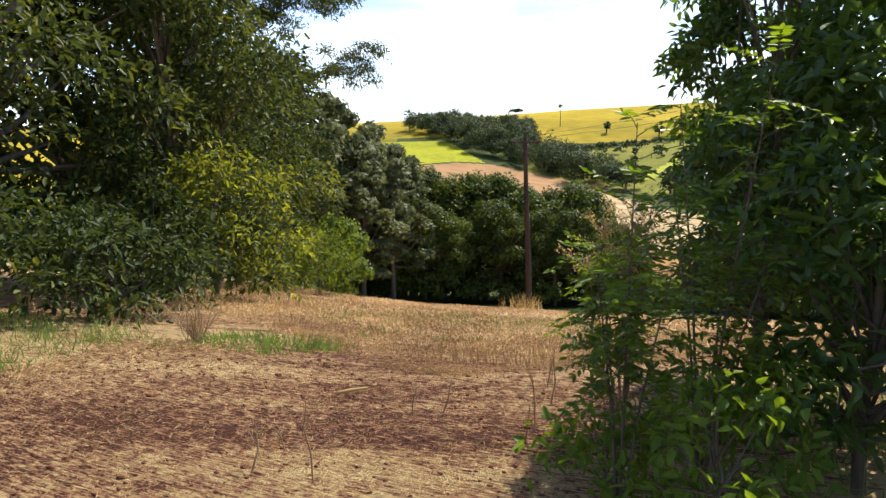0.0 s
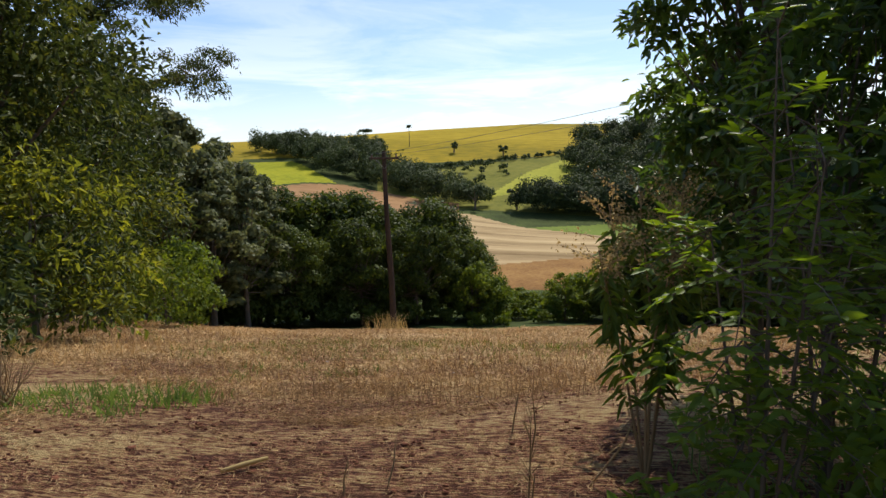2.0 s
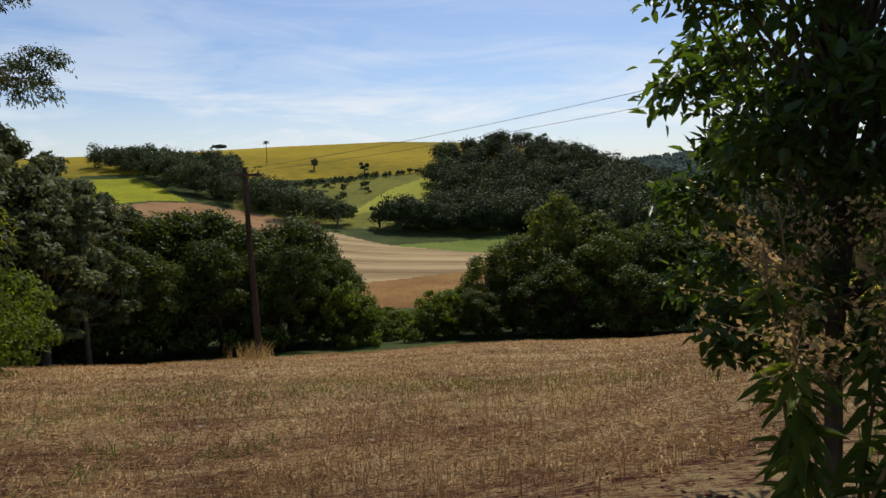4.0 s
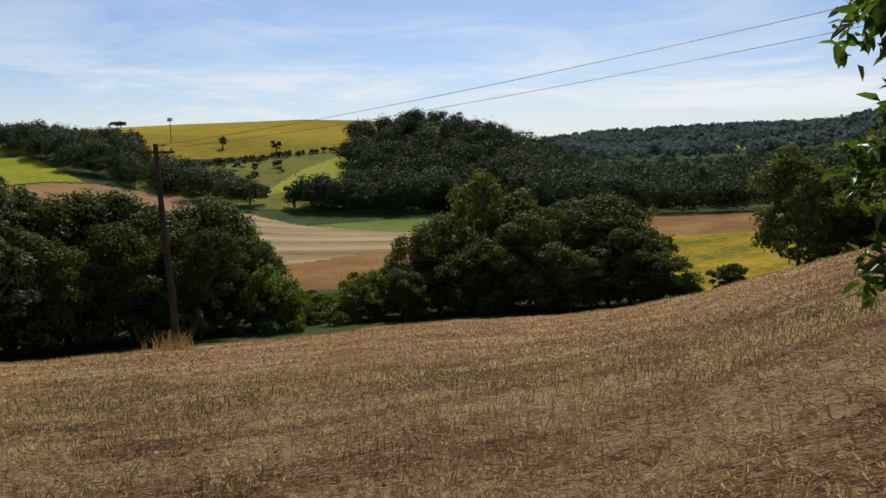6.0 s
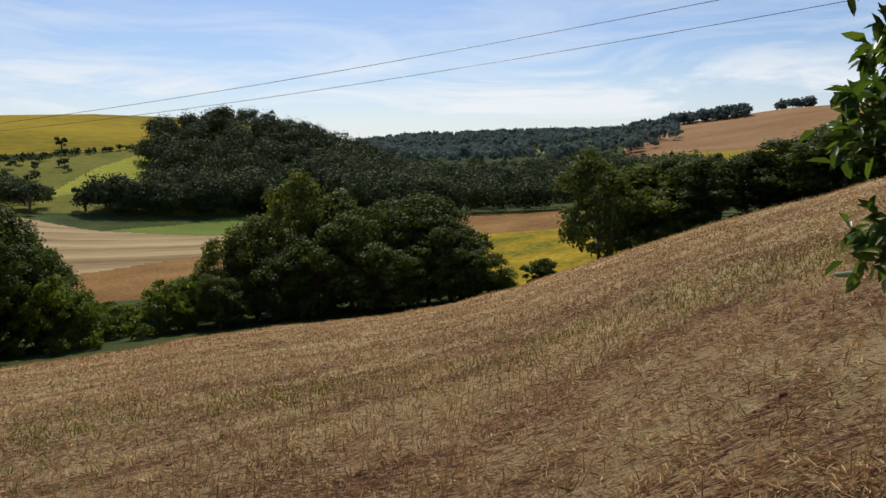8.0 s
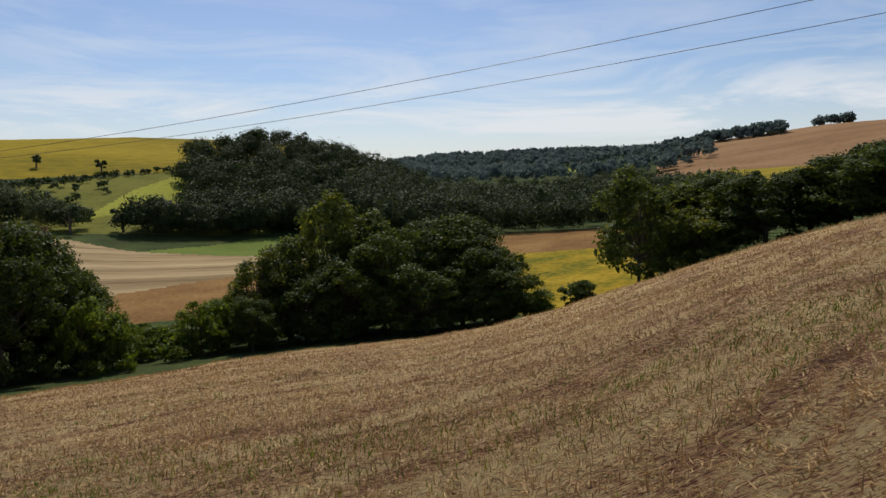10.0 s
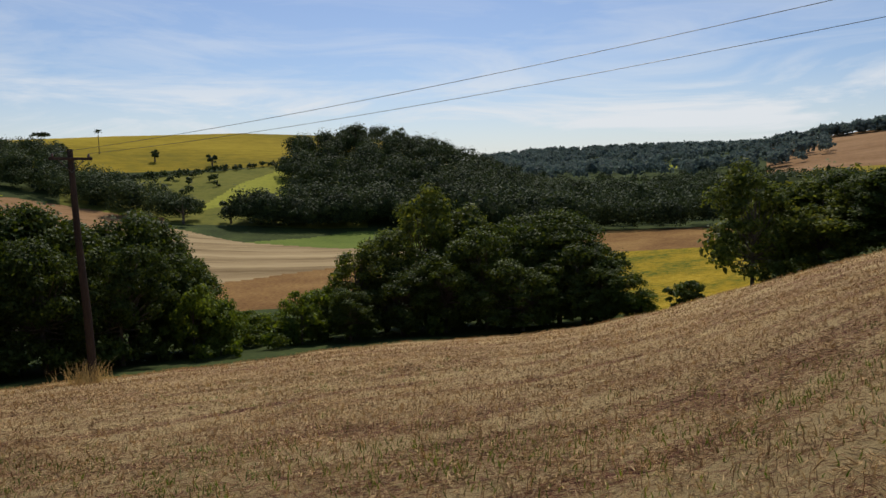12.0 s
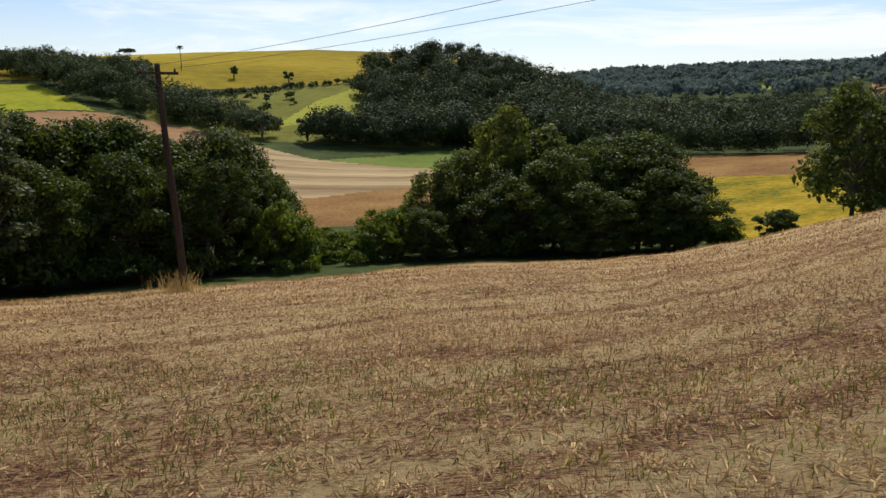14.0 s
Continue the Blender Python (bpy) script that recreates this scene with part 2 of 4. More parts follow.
M_PORCELAIN, _, w_ = material("insulator")
w_.inputs["Base Color"].default_value, w_.inputs["Roughness"].default_value = (0.12, 0.07, 0.05, 1), 0.25

# ---- the lie of the land: heights by bearing and distance from one point on the path ----
OX, OY, OZ = -0.3, 1.5, 1.35
EDGE_AZ = [-180, -100, -60, -40, -34, -27, -18, -8, 3, 12, 17, 22, 27, 36, 44, 50, 54, 70, 110, 180]
EDGE_TAN = [0.03, -0.02, -0.15, -0.214, -0.235, -0.25, -0.258, -0.26, -0.248, -0.241, -0.234, -0.219, -0.196, -0.141, -0.09, -0.06, -0.034, 0.03, 0.05, 0.03]
EDGE_R = [40, 40, 34, 36, 40, 42, 44, 47, 52, 53, 52, 51, 50, 47, 44, 42, 41, 40, 40, 40]
FAR_AZ = [-60, -34, -25, -15, -6, 0, 5, 12, 18, 26, 34, 40, 48, 55]
FAR = {
    95: [-0.16, -0.19, -0.195, -0.195, -0.195, -0.195, -0.195, -0.195, -0.193, -0.19, -0.17, -0.12, -0.07, -0.04],
    130: [-0.09, -0.12, -0.13, -0.14, -0.142, -0.142, -0.142, -0.142, -0.14, -0.132, -0.12, -0.08, -0.05, -0.03],
    190: [-0.04, -0.05, -0.058, -0.065, -0.082, -0.089, -0.089, -0.088, -0.086, -0.083, -0.075, -0.05, -0.03, -0.02],
    220: [-0.02, -0.022, -0.026, -0.05, -0.053, -0.062, -0.062, -0.07, -0.075, -0.075, -0.065, -0.04, -0.02, -0.01],
    260: [0.0, 0.0, 0.0, -0.022, -0.012, -0.018, 0.0, -0.03, -0.06, -0.062, -0.055, -0.03, -0.01, 0.0],
    300: [0.015, 0.02, 0.022, 0.01, 0.015, 0.02, 0.042, 0.005, -0.045, -0.05, -0.045, -0.02, -0.005, 0.0],
    380: [0.035, 0.043, 0.049, 0.0585, 0.0635, 0.0605, 0.055, 0.015, -0.03, -0.035, -0.03, -0.01, 0.0, 0.005],
    600: [0.03, 0.035, 0.04, 0.045, 0.05, 0.045, 0.04, 0.01, -0.01, -0.012, -0.006, 0.008, 0.012, 0.02],
    1000: [0.02, 0.02, 0.02, 0.02, 0.02, 0.02, 0.02, 0.015, 0.005, 0.006, 0.022, 0.043, 0.059, 0.063],
    1600: [0.0, 0.0, 0.0, 0.0, 0.0, 0.0, 0.0, 0.02, 0.030, 0.034, 0.034, 0.03, 0.03, 0.03],
    4500: [0.0, 0.0, 0.0, 0.0, 0.0, 0.0, 0.0, 0.0, 0.0, 0.0, 0.0, 0.0, 0.0, 0.0],
}
FAR_R = sorted(FAR)


def heights(x, y):
    """Ground height, for arrays or numbers."""
    x, y = np.asarray(x, float), np.asarray(y, float)
    az = np.degrees(np.arctan2(x - OX, y - OY))
    r = np.hypot(x - OX, y - OY)
    er = np.interp(az, EDGE_AZ, EDGE_R)
    ez = OZ + er * np.interp(az, EDGE_AZ, EDGE_TAN)
    out = ez * np.clip(r / er, 0, 1) ** 1.06 - 0.08 * np.exp(-r / 12)
    zs = [ez] + [OZ + k * np.interp(az, FAR_AZ, FAR[k]) for k in FAR_R]
    rs = [er] + [np.full_like(r, k) for k in FAR_R]
    for i in range(len(FAR_R)):
        u = np.clip((r - rs[i]) / (rs[i + 1] - rs[i]), 0, 1)
        if i == 0:
            u = u ** 0.8
        out = np.where(r > rs[i], zs[i] + (zs[i + 1] - zs[i]) * u, out)
    return out + 0.05 * np.sin(x * 0.9 + y * 0.35) * np.sin(y * 0.7 - x * 0.2) * np.clip(r / 8, 0.2, 1)


def gz(x, y):
    return float(heights(x, y))


def polar(az, r):
    """The ground at a bearing and distance."""
    x, y = OX + r * math.sin(radians(az)), OY + r * math.cos(radians(az))
    return Vector((x, y, gz(x, y)))


GROUND_MATS = [M_STUBBLE, M_SHADE, M_PASTURE, M_WHEAT, M_BROWN, M_RED, M_YELLOW, M_GREENCROP, M_MEADOW, M_BRIGHT, M_SOY]


def cover(az, r):
    """Which crop or shade-coloured floor lies there (index into GROUND_MATS)."""
    er = np.interp(az, EDGE_AZ, EDGE_R)
    # by default the dark floor, with tree shade in its colour
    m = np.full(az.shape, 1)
    m[r > 380] = 6
    m[(r > 300) & (r <= 380)] = 6
    m[(az < -30) & (r > 150) & (r < 300)] = 6
    m[(az > -19) & (az < 4) & (r > 205) & (r < np.interp(az, [-19, -16, -2, 4], [285, 283, 303, 306]))] = 8
    m[(az > -10) & (az < 3) & (r > np.interp(az, [-10, -6, 3], [225, 240, 236])) & (r < np.interp(az, [-10, -6, -3, 3], [226, 268, 292, 296]))] = 9
    m[(az >= -32) & (az < -12) & (r > 188) & (r < np.interp(az, [-32, -28, -22, -12], [226, 228, 240, 220]))] = 5
    m[(az >= -31) & (az < np.interp(r, [240, 290], [-22.4, -26])) & (r >= np.interp(az, [-31, -28, -22], [229, 231, 243])) & (r < 290)] = 7
    wn = np.interp(az, [-12, 8], [121, 147])
    m[(az > -16) & (az < 8) & (r > 99) & (r < wn)] = 4
    wf = np.interp(az, [-13, -10.5, -7, 2, 8], [200, 194, 180, 168, 160])
    m[(az > -16) & (az < 9) & (r > wn) & (r < wf)] = 3
    # further left the pasture gives way to the floor's painted shade
    m[(az > np.interp(r, [165, 200], [-12, 3])) & (az < 10) & (r > wf) & (r < 200)] = 2
    m[(az > 20) & (az < 36) & (r > 75) & (r < 150)] = 10
    m[(az > 20) & (az < 36) & (r >= 150) & (r < 193)] = 4
    # woodland floor, coloured dark for the shade of the valley woods
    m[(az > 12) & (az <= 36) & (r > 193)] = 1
    m[(az > 22.5) & (az < 26.5) & (r > 440) & (r < 520)] = 3
    m[(az > 28.5) & (az < 34.5) & (r > 800) & (r < 950)] = 7
    m[(az > 36) & (r > 500)] = 5
    m[r < er + 0.6] = 0
    return m


def build_ground():
    azs = np.concatenate([np.arange(-180, -66, 6.0), np.arange(-66, 66, 0.25), np.arange(66, 180, 6.0)])
    rs = [0.0]
    step = 0.35
    while rs[-1] < 4400:
        rs.append(rs[-1] + step)
        step = min(step * 1.02, 1.5) if rs[-1] < 320 else step * 1.08
    rs = np.array(rs[1:])
    A, R = np.meshgrid(azs, rs)
    X, Y = OX + R * np.sin(np.radians(A)), OY + R * np.cos(np.radians(A))
    Z = heights(X, Y)
    n, k = len(azs), len(rs)
    verts = np.column_stack([X.ravel(), Y.ravel(), Z.ravel()])
    centre = len(verts)
    verts = np.vstack([verts, [[OX, OY, gz(OX, OY)]]])
    i, j = np.meshgrid(np.arange(n), np.arange(k - 1))
    a, b = j * n + i, j * n + (i + 1) % n
    quads = np.column_stack([a.ravel(), (a + n).ravel(), (b + n).ravel(), b.ravel()])
    tris = [(centre, q, (q + 1) % n) for q in range(n)]
    me = bpy.data.meshes.new("ground")
    me.from_pydata(verts.tolist(), [], quads.tolist() + tris)
    wrapped = (A[:-1] + 0.12).ravel()
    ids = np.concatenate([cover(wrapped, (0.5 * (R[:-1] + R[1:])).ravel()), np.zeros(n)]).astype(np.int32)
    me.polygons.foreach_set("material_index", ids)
    me.polygons.foreach_set("use_smooth", np.ones(len(ids), bool))
    for m in GROUND_MATS:
        me.materials.append(m)
    me.update()
    ob = new("ground", me)
    tagged(ob, "harvested red-earth field sloping down to a farmed valley", "ground", kind="structure")
    return ob


build_ground()

# ---- building blocks for plants ----
rng = np.random.default_rng(7)


def unit(v):
    return v / np.maximum(np.linalg.norm(v, axis=-1, keepdims=True), 1e-9)


def mesh_from(name, verts, faces, mat):
    me = bpy.data.meshes.new(name)
    nv, nf, w = len(verts), len(faces), faces.shape[1]
    me.vertices.add(nv)
    me.vertices.foreach_set("co", np.ascontiguousarray(verts, dtype=np.float32).ravel())
    me.loops.add(nf * w)
    me.loops.foreach_set("vertex_index", np.ascontiguousarray(faces, dtype=np.int32).ravel())
    me.polygons.add(nf)
    me.polygons.foreach_set("loop_start", np.arange(0, nf * w, w, dtype=np.int32))
    me.update(calc_edges=True)
    me.validate()
    me.materials.append(mat)
    return me


def leaves(at, along, up, length, width, fold=0.25):
    """Folded leaves: six corners, two quads each. Arrays of n places, directions and sizes."""
    n = len(at)
    along = unit(along)
    side = unit(np.cross(along, up))
    nrm = np.cross(side, along)
    L, W = np.reshape(length * np.ones(n), (n, 1)), np.reshape(width * np.ones(n), (n, 1))
    base, tip = at, at + along * L - nrm * L * 0.12
    mid1, mid2 = along * L * 0.3, along * L * 0.72
    lift = nrm * W * fold
    v = np.stack([base, at + mid1 + side * W * 0.5 + lift, at + mid2 + side * W * 0.36 + lift * 0.6 - nrm * L * 0.05, tip,
                  at + mid2 - side * W * 0.36 + lift * 0.6 - nrm * L * 0.05, at + mid1 - side * W * 0.5 + lift], 1)
    f = np.arange(n)[:, None] * 6
    faces = np.concatenate([f + np.array([0, 1, 2, 3]), f + np.array([0, 3, 4, 5])])
    return v.reshape(-1, 3), faces


def clumps(at, out, size):
    """Ragged leaf clumps for trees further off: a bent four-cornered sprig each."""
    n = len(at)
    face = unit(out + rng.normal(size=(n, 3)) * 0.42)
    a = unit(np.cross(face, unit(rng.normal(size=(n, 3)))))
    b = np.cross(face, a)
    s = np.reshape(size * np.ones(n), (n, 1)) * rng.uniform(0.6, 1.3, (n, 1))
    c = -face
    v = np.stack([at - a * s * 0.5, at + b * s * 0.32 + c * s * 0.15, at + a * s * 0.55, at - b * s * 0.32 + c * s * 0.15], 1)
    faces = np.arange(n)[:, None] * 4 + np.array([0, 1, 2, 3])
    return v.reshape(-1, 3), faces


def shell_points(centres, radii, n, inner=0.55):
    """Places spread through a heap of ellipsoids, most of them near the skin."""
    centres, radii = np.array(centres, float), np.array(radii, float)
    w = (radii ** 2).sum(1)
    pick = rng.choice(len(centres), n, p=w / w.sum())
    d = unit(rng.normal(size=(n, 3)))
    d[:, 2] = np.where(d[:, 2] < -0.5, -d[:, 2] * 0.6, d[:, 2])
    rad = inner + (1.22 - inner) * rng.random(n) ** 0.65
    ragged = 1 + 0.22 * np.sin(d[:, 0] * 5 + pick) * np.sin(d[:, 1] * 6 + 2 * pick) * np.sin(d[:, 2] * 5 + 3 * pick)
    return centres[pick] + d * radii[pick] * (rad * ragged)[:, None] + rng.normal(size=(n, 3)) * radii[pick] * 0.07, d


def heap(width, bottom, top, n, seed, tall=1.0):
    """Leaf puffs of one tree, spread over an uneven dome that is narrower at the foot."""
    r = np.random.default_rng(seed)
    c, s = [], []
    h = top - bottom
    w1, w2, w3 = r.uniform(0, 6.28, 3)
    for i in range(n):
        t = ((i + r.random()) / n) ** 0.8
        dome = 0.5 + 0.5 * math.sqrt(t / 0.4) if t < 0.4 else math.sqrt(max(0.0, 1 - ((t - 0.4) / 0.66) ** 2.4))
        a = i * 2.4 + r.uniform(-0.6, 0.6)
        uneven = 1 + 0.22 * math.sin(2 * a + w1 + 2 * t) + 0.16 * math.sin(3 * a + w2) + r.uniform(-0.12, 0.12)
        q = width * 0.43 * dome * uneven * math.sqrt(r.uniform(0.3, 1))
        zz = bottom + h * (0.04 + 0.88 * t * (1 + 0.1 * math.sin(a + w3)))
        e = width * r.uniform(0.09, 0.18) * (30 / max(n, 15)) ** 0.3
        c.append((q * math.cos(a), q * math.sin(a), zz))
        s.append((e * r.uniform(0.85, 1.25), e * r.uniform(0.85, 1.25), e * r.uniform(0.8, 1.05) * tall))
    return c, s


def tube(pts, radii, sides=7):
    """A tapered limb through the given points."""
    pts = [Vector(p) for p in pts]
    v, f = [], []
    for i, p in enumerate(pts):
        d = (pts[min(i + 1, len(pts) - 1)] - pts[max(i - 1, 0)]).normalized()
        a = d.cross(Vector((0.3, 1, 0.1))).normalized()
        b = d.cross(a)
        for k in range(sides):
            t = 2 * math.pi * k / sides
            v.append(p + (a * math.cos(t) + b * math.sin(t)) * radii[i])
    for i in range(len(pts) - 1):
        for k in range(sides):
            q = (k + 1) % sides
            f.append((i * sides + k, i * sides + q, (i + 1) * sides + q, (i + 1) * sides + k))
    return np.array([tuple(p) for p in v]), np.array(f)


def joined(pieces):
    vs, fs, k = [], [], 0
    for v, f in pieces:
        vs.append(v)
        fs.append(f + k)
        k += len(v)
    return np.concatenate(vs), np.concatenate(fs)


def part_mesh(name, me, parent, label=""):
    ob = new(name, me)
    ob.parent = parent
    if label:
        ob["label"] = label
    return ob


def limbs_to(centres, height, thick, seed, fork=0.4, lean=0.0):
    """Trunk with limbs that reach into the sub-crowns."""
    r = np.random.default_rng(seed)
    top = Vector((lean, r.uniform(-0.2, 0.2), height * 0.85))
    line = [Vector((0, 0, -0.4)), Vector((lean * 0.1 + r.uniform(-.1, .1), r.uniform(-.1, .1), height * 0.25)), Vector((lean * 0.5, r.uniform(-.15, .15), height * 0.55)), top]
    out = [tube(line, [thick * 1.25, thick, thick * 0.7, thick * 0.2], 8)]
    for c in centres:
        c = Vector(c)
        z0 = min(max(height * fork, c.z * 0.55), c.z)
        s = Vector((lean * z0 / height, 0, z0))
        m = s.lerp(c, 0.5) + Vector((r.uniform(-.2, .2), r.uniform(-.2, .2), -0.06 * c.z + r.uniform(0, .3)))
        out.append(tube([s, m, c], [thick * 0.42, thick * 0.26, thick * 0.07], 5))
    return joined(out)


def tree_meshes(width, height, base, n_sub, n_leaf, size, mat, seed, thick=0.2, tall=1.0, fork=0.35, inner=0.5):
    c, s = heap(width, base, height, n_sub, seed, tall)
    at, out = shell_points(c, s, n_leaf, inner)
    crown = mesh_from("crown", *clumps(at, out, size), mat)
    trunk = mesh_from("trunk", *limbs_to(c, height, thick, seed, fork), M_BARK)
    return trunk, crown


def plant_tree(meshes, place, turn, scale, label, group="", name="tree", sink=0.1):
    ob = new(name)
    ob.matrix_world = Matrix.Translation((place[0], place[1], place[2] - sink)) @ pose(0, 0, 0, 0, 0, turn) @ Matrix.Diagonal((scale[0], scale[0], scale[1], 1))
    for nm, me in zip(("trunk", "crown"), meshes):
        part_mesh(nm, me, ob)
    return tagged(ob, label, "tree", group)


# ---- trees along the lower edge of the field ----
BROAD = [tree_meshes(9, 12, 1.3, 75, 18000, 0.3, L_MID, 11 + i, 0.2, inner=0.35) for i in range(4)]
AIRY = [tree_meshes(7, 13, 1.2, 50, 8500, 0.34, L_AIRY, 31 + i, 0.15, 1.2, 0.3, 0.3) for i in range(2)]
BUSHY = [tree_meshes(5, 5.5, 0.1, 30, 5200, 0.3, L_LIGHT, 51 + i, 0.08) for i in range(2)]
RIVERSIDE = "broad-leaved tree with dense dark green crown at the field's lower edge"


def top_tree(kind, az, r, top_tan, width, label=RIVERSIDE, group="trees below the field", base_h=12.0, base_w=9.0, name="tree"):
    """A tree on the ground at a bearing and distance, as tall as the line of sight to its top asks."""
    p = polar(az, r)
    h = OZ + top_tan * r - p.z
    return plant_tree(kind, p, rng.uniform(0, 360), (width / base_w, h / base_h), label, group, name)


# left clump
for az, r, tt, w, k in ((-33, 58, 0.0, 10, 0), (-29, 60, -0.02, 10, 1), (-25, 60, -0.035, 10, 2), (-22, 63, -0.03, 9, 0), (-18.5, 61, -0.042, 9.5, 1), (-14.8, 63, -0.048, 9, 2),
                        (-12.5, 62, -0.068, 8, 0), (-10.9, 61, -0.10, 6.5, 2), (-27, 52, -0.07, 6.5, 2), (-20.5, 54, -0.075, 6.5, 0), (-15.5, 55, -0.085, 6.5, 1), (-31, 51, -0.06, 6.5, 0), (-36.5, 50, 0.0, 8, 1)):
    top_tree(BROAD[int(az * 7) % 4], az, r, tt, w * 1.12)
# gap: low light green shrubs
for az, r, tt, w, k in ((-10.3, 56, -0.15, 4.2, 0), (-8.4, 57, -0.165, 4.0, 1), (-6.2, 62, -0.19, 4.0, 0), (-3.9, 66, -0.195, 4.5, 1), (-2.0, 60, -0.168, 4.0, 0), (-0.4, 62, -0.16, 4.5, 1)):
    top_tree(BUSHY[k], az, r, tt, w, "light green riverside shrub among the taller trees", "riverside shrubs", 5.5, 5.0, "shrub")
# right clump
for az, r, tt, w, k in ((2.6, 64, -0.10, 6.5, 0), (5.0, 66, -0.075, 7, 1), (8.0, 70, -0.025, 8, 0), (10.6, 72, -0.05, 8, 1), (13, 73, -0.052, 8, 0)):
    top_tree(AIRY[k], az, r, tt, w, "slender tree with thin airy crown and bare limbs", base_h=13.0, base_w=7.0)
for az, r, tt, w, k in ((6.4, 62, -0.13, 7, 2), (10, 63, -0.10, 8, 0), (13.6, 64, -0.085, 8.5, 1), (16.6, 66, -0.060, 9, 2), (19.6, 66, -0.058, 9, 0), (21.5, 62, -0.09, 7.5, 1), (23.2, 60, -0.125, 6, 2), (16.5, 60, -0.13, 7, 0), (2.0, 59, -0.16, 4.5, 1)):
    top_tree(BROAD[int(az * 7) % 4], az, r, tt, w * 1.08)
top_tree(BUSHY[0], 25.6, 60, -0.168, 4, "light green riverside shrub among the taller trees", "riverside shrubs", 5.5, 5.0, "shrub")
# the round dark bush that shows above the brow
ROUND = tree_meshes(3.2, 3.2, 0.0, 28, 3000, 0.3, L_MID, 71, 0.08)
top_tree(ROUND, 29.3, 52, -0.152, 2.7, "round dark green bush beyond the brow of the field", "", 3.2, 3.2, "bush")
# behind the brow to the right
for az, r, tt, w, k in ((34.2, 58, 0.004, 6.5, 0), (36.2, 62, -0.02, 6.5, 1), (38.6, 60, -0.02, 7, 0), (40.6, 63, -0.005, 8, 1), (43.5, 60, -0.004, 9, 0), (46.5, 62, 0.0, 8, 1), (49, 62, 0.02, 9, 0), (52, 60, 0.038, 9, 1), (55.5, 58, 0.045, 9, 0), (59, 58, 0.05, 9, 1)):
    top_tree((AIRY if az < 40 else BROAD)[k], az, r, tt, w, "tree with sunlit yellowish green leaves behind the brow", "trees behind the brow", 13.0 if az < 40 else 12.0, 7.0 if az < 40 else 9.0)

# ---- distant woods, fields' hedges and lone trees ----
def woods(name, label, spots, mat, size, n_leaf, lumps=4, inner=0.6):
    """Many far trees in one mesh: (x, y) places."""
    pieces = []
    for x, y, hh in spots:
        z = gz(x, y)
        w = hh * rng.uniform(0.32, 0.48)
        c = [(x, y, z + hh * 0.5)] + [(x + rng.normal() * w * 0.55, y + rng.normal() * w * 0.55, z + hh * rng.uniform(0.2, 0.8)) for _ in range(lumps)]
        s = [(w * 0.95, w * 0.95, hh * 0.42)] + [(w * rng.uniform(0.3, 0.6),) * 2 + (hh * rng.uniform(0.14, 0.24),) for _ in range(lumps)]
        at, out = shell_points(c, s, n_leaf, inner)
        pieces.append(clumps(at, out, size * hh / 10))
    ob = new(name, mesh_from(name, *joined(pieces), mat))
    return tagged(ob, label, "trees", kind="stuff")


def scatter(n, az, r, h, keep=None, sky=None):
    """Places for far trees; sky: bearings and slopes above which no crown rises."""
    spots = []
    for _ in range(n * 6):
        if len(spots) >= n:
            break
        a, q = rng.uniform(*az), math.sqrt(rng.uniform(r[0] ** 2, r[1] ** 2))
        if keep is None or keep(a, q):
            p = polar(a, q)
            hh = rng.uniform(*h)
            if sky is not None:
                hh = min(hh, OZ + q * (np.interp(a, *sky) + rng.normal() * 0.006) - p.z)
            if hh > 2.5:
                spots.append((p.x, p.y, hh))
    return spots


hill = scatter(330, (-7.5, 20), (206, 345), (7, 13), lambda a, q: q < np.interp(a, [-7.5, -3, -2.2, 5, 20], [214, 222, 318, 330, 345]), ([-8, -3.2, -2.6, 0, 3, 5, 9, 11, 14, 18, 20], [-0.04, -0.03, 0.055, 0.064, 0.072, 0.07, 0.06, 0.046, 0.036, 0.033, 0.02]))
hill += scatter(60, (-7, 9), (203, 213), (7, 11))
woods("wooded_hill", "dark green woodland covering the hill across the valley", hill, L_FAR, 0.72, 860)
strip = scatter(150, (-29, -9), (200, 345), (7, 12), lambda a, q: np.interp(a, [-28, -24, -20, -15, -9], [315, 268, 243, 222, 203]) < q < np.interp(a, [-29, -24, -20, -17.5, -15, -9], [345, 335, 325, 275, 243, 222]), ([-29, -20, -17.5, -14, -9], [0.058, 0.058, 0.034, 0.002, -0.035]))
woods("hillside_woods", "dark belt of trees running down the hillside between fields", strip, L_FAR, 0.72, 800)
valley = scatter(520, (11, 47), (196, 620), (8, 14), lambda a, q: a > 18 or q < 330, ([11, 15, 18, 22, 26, 30, 34, 47], [0.026, 0.014, -0.008, -0.014, -0.012, -0.012, -0.004, -0.008]))
valley += scatter(75, (10, 42), (193, 199), (5, 9))
valley = [v for v in valley if not (440 < math.hypot(v[0] - OX, v[1] - OY) < 525 and 22 < math.degrees(math.atan2(v[0] - OX, v[1] - OY)) < 27)]
woods("valley_woods", "mixed green woodland filling the valley floor", valley, L_FAR, 0.85, 440)
slope = scatter(120, (33, 62), (75, 330), (8, 13), None, ([33, 41, 45, 49, 51, 55], [0.0, -0.006, -0.006, 0.015, 0.036, 0.04]))
woods("slope_woods", "mixed green trees on the slope behind the brow", slope, L_WOOD, 1.2, 500)
# the three furthest woods carry their haze in the leaf colour
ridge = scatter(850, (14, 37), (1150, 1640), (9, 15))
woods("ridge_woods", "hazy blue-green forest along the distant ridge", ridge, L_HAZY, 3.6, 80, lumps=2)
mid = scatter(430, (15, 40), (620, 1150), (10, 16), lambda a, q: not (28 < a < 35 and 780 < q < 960))
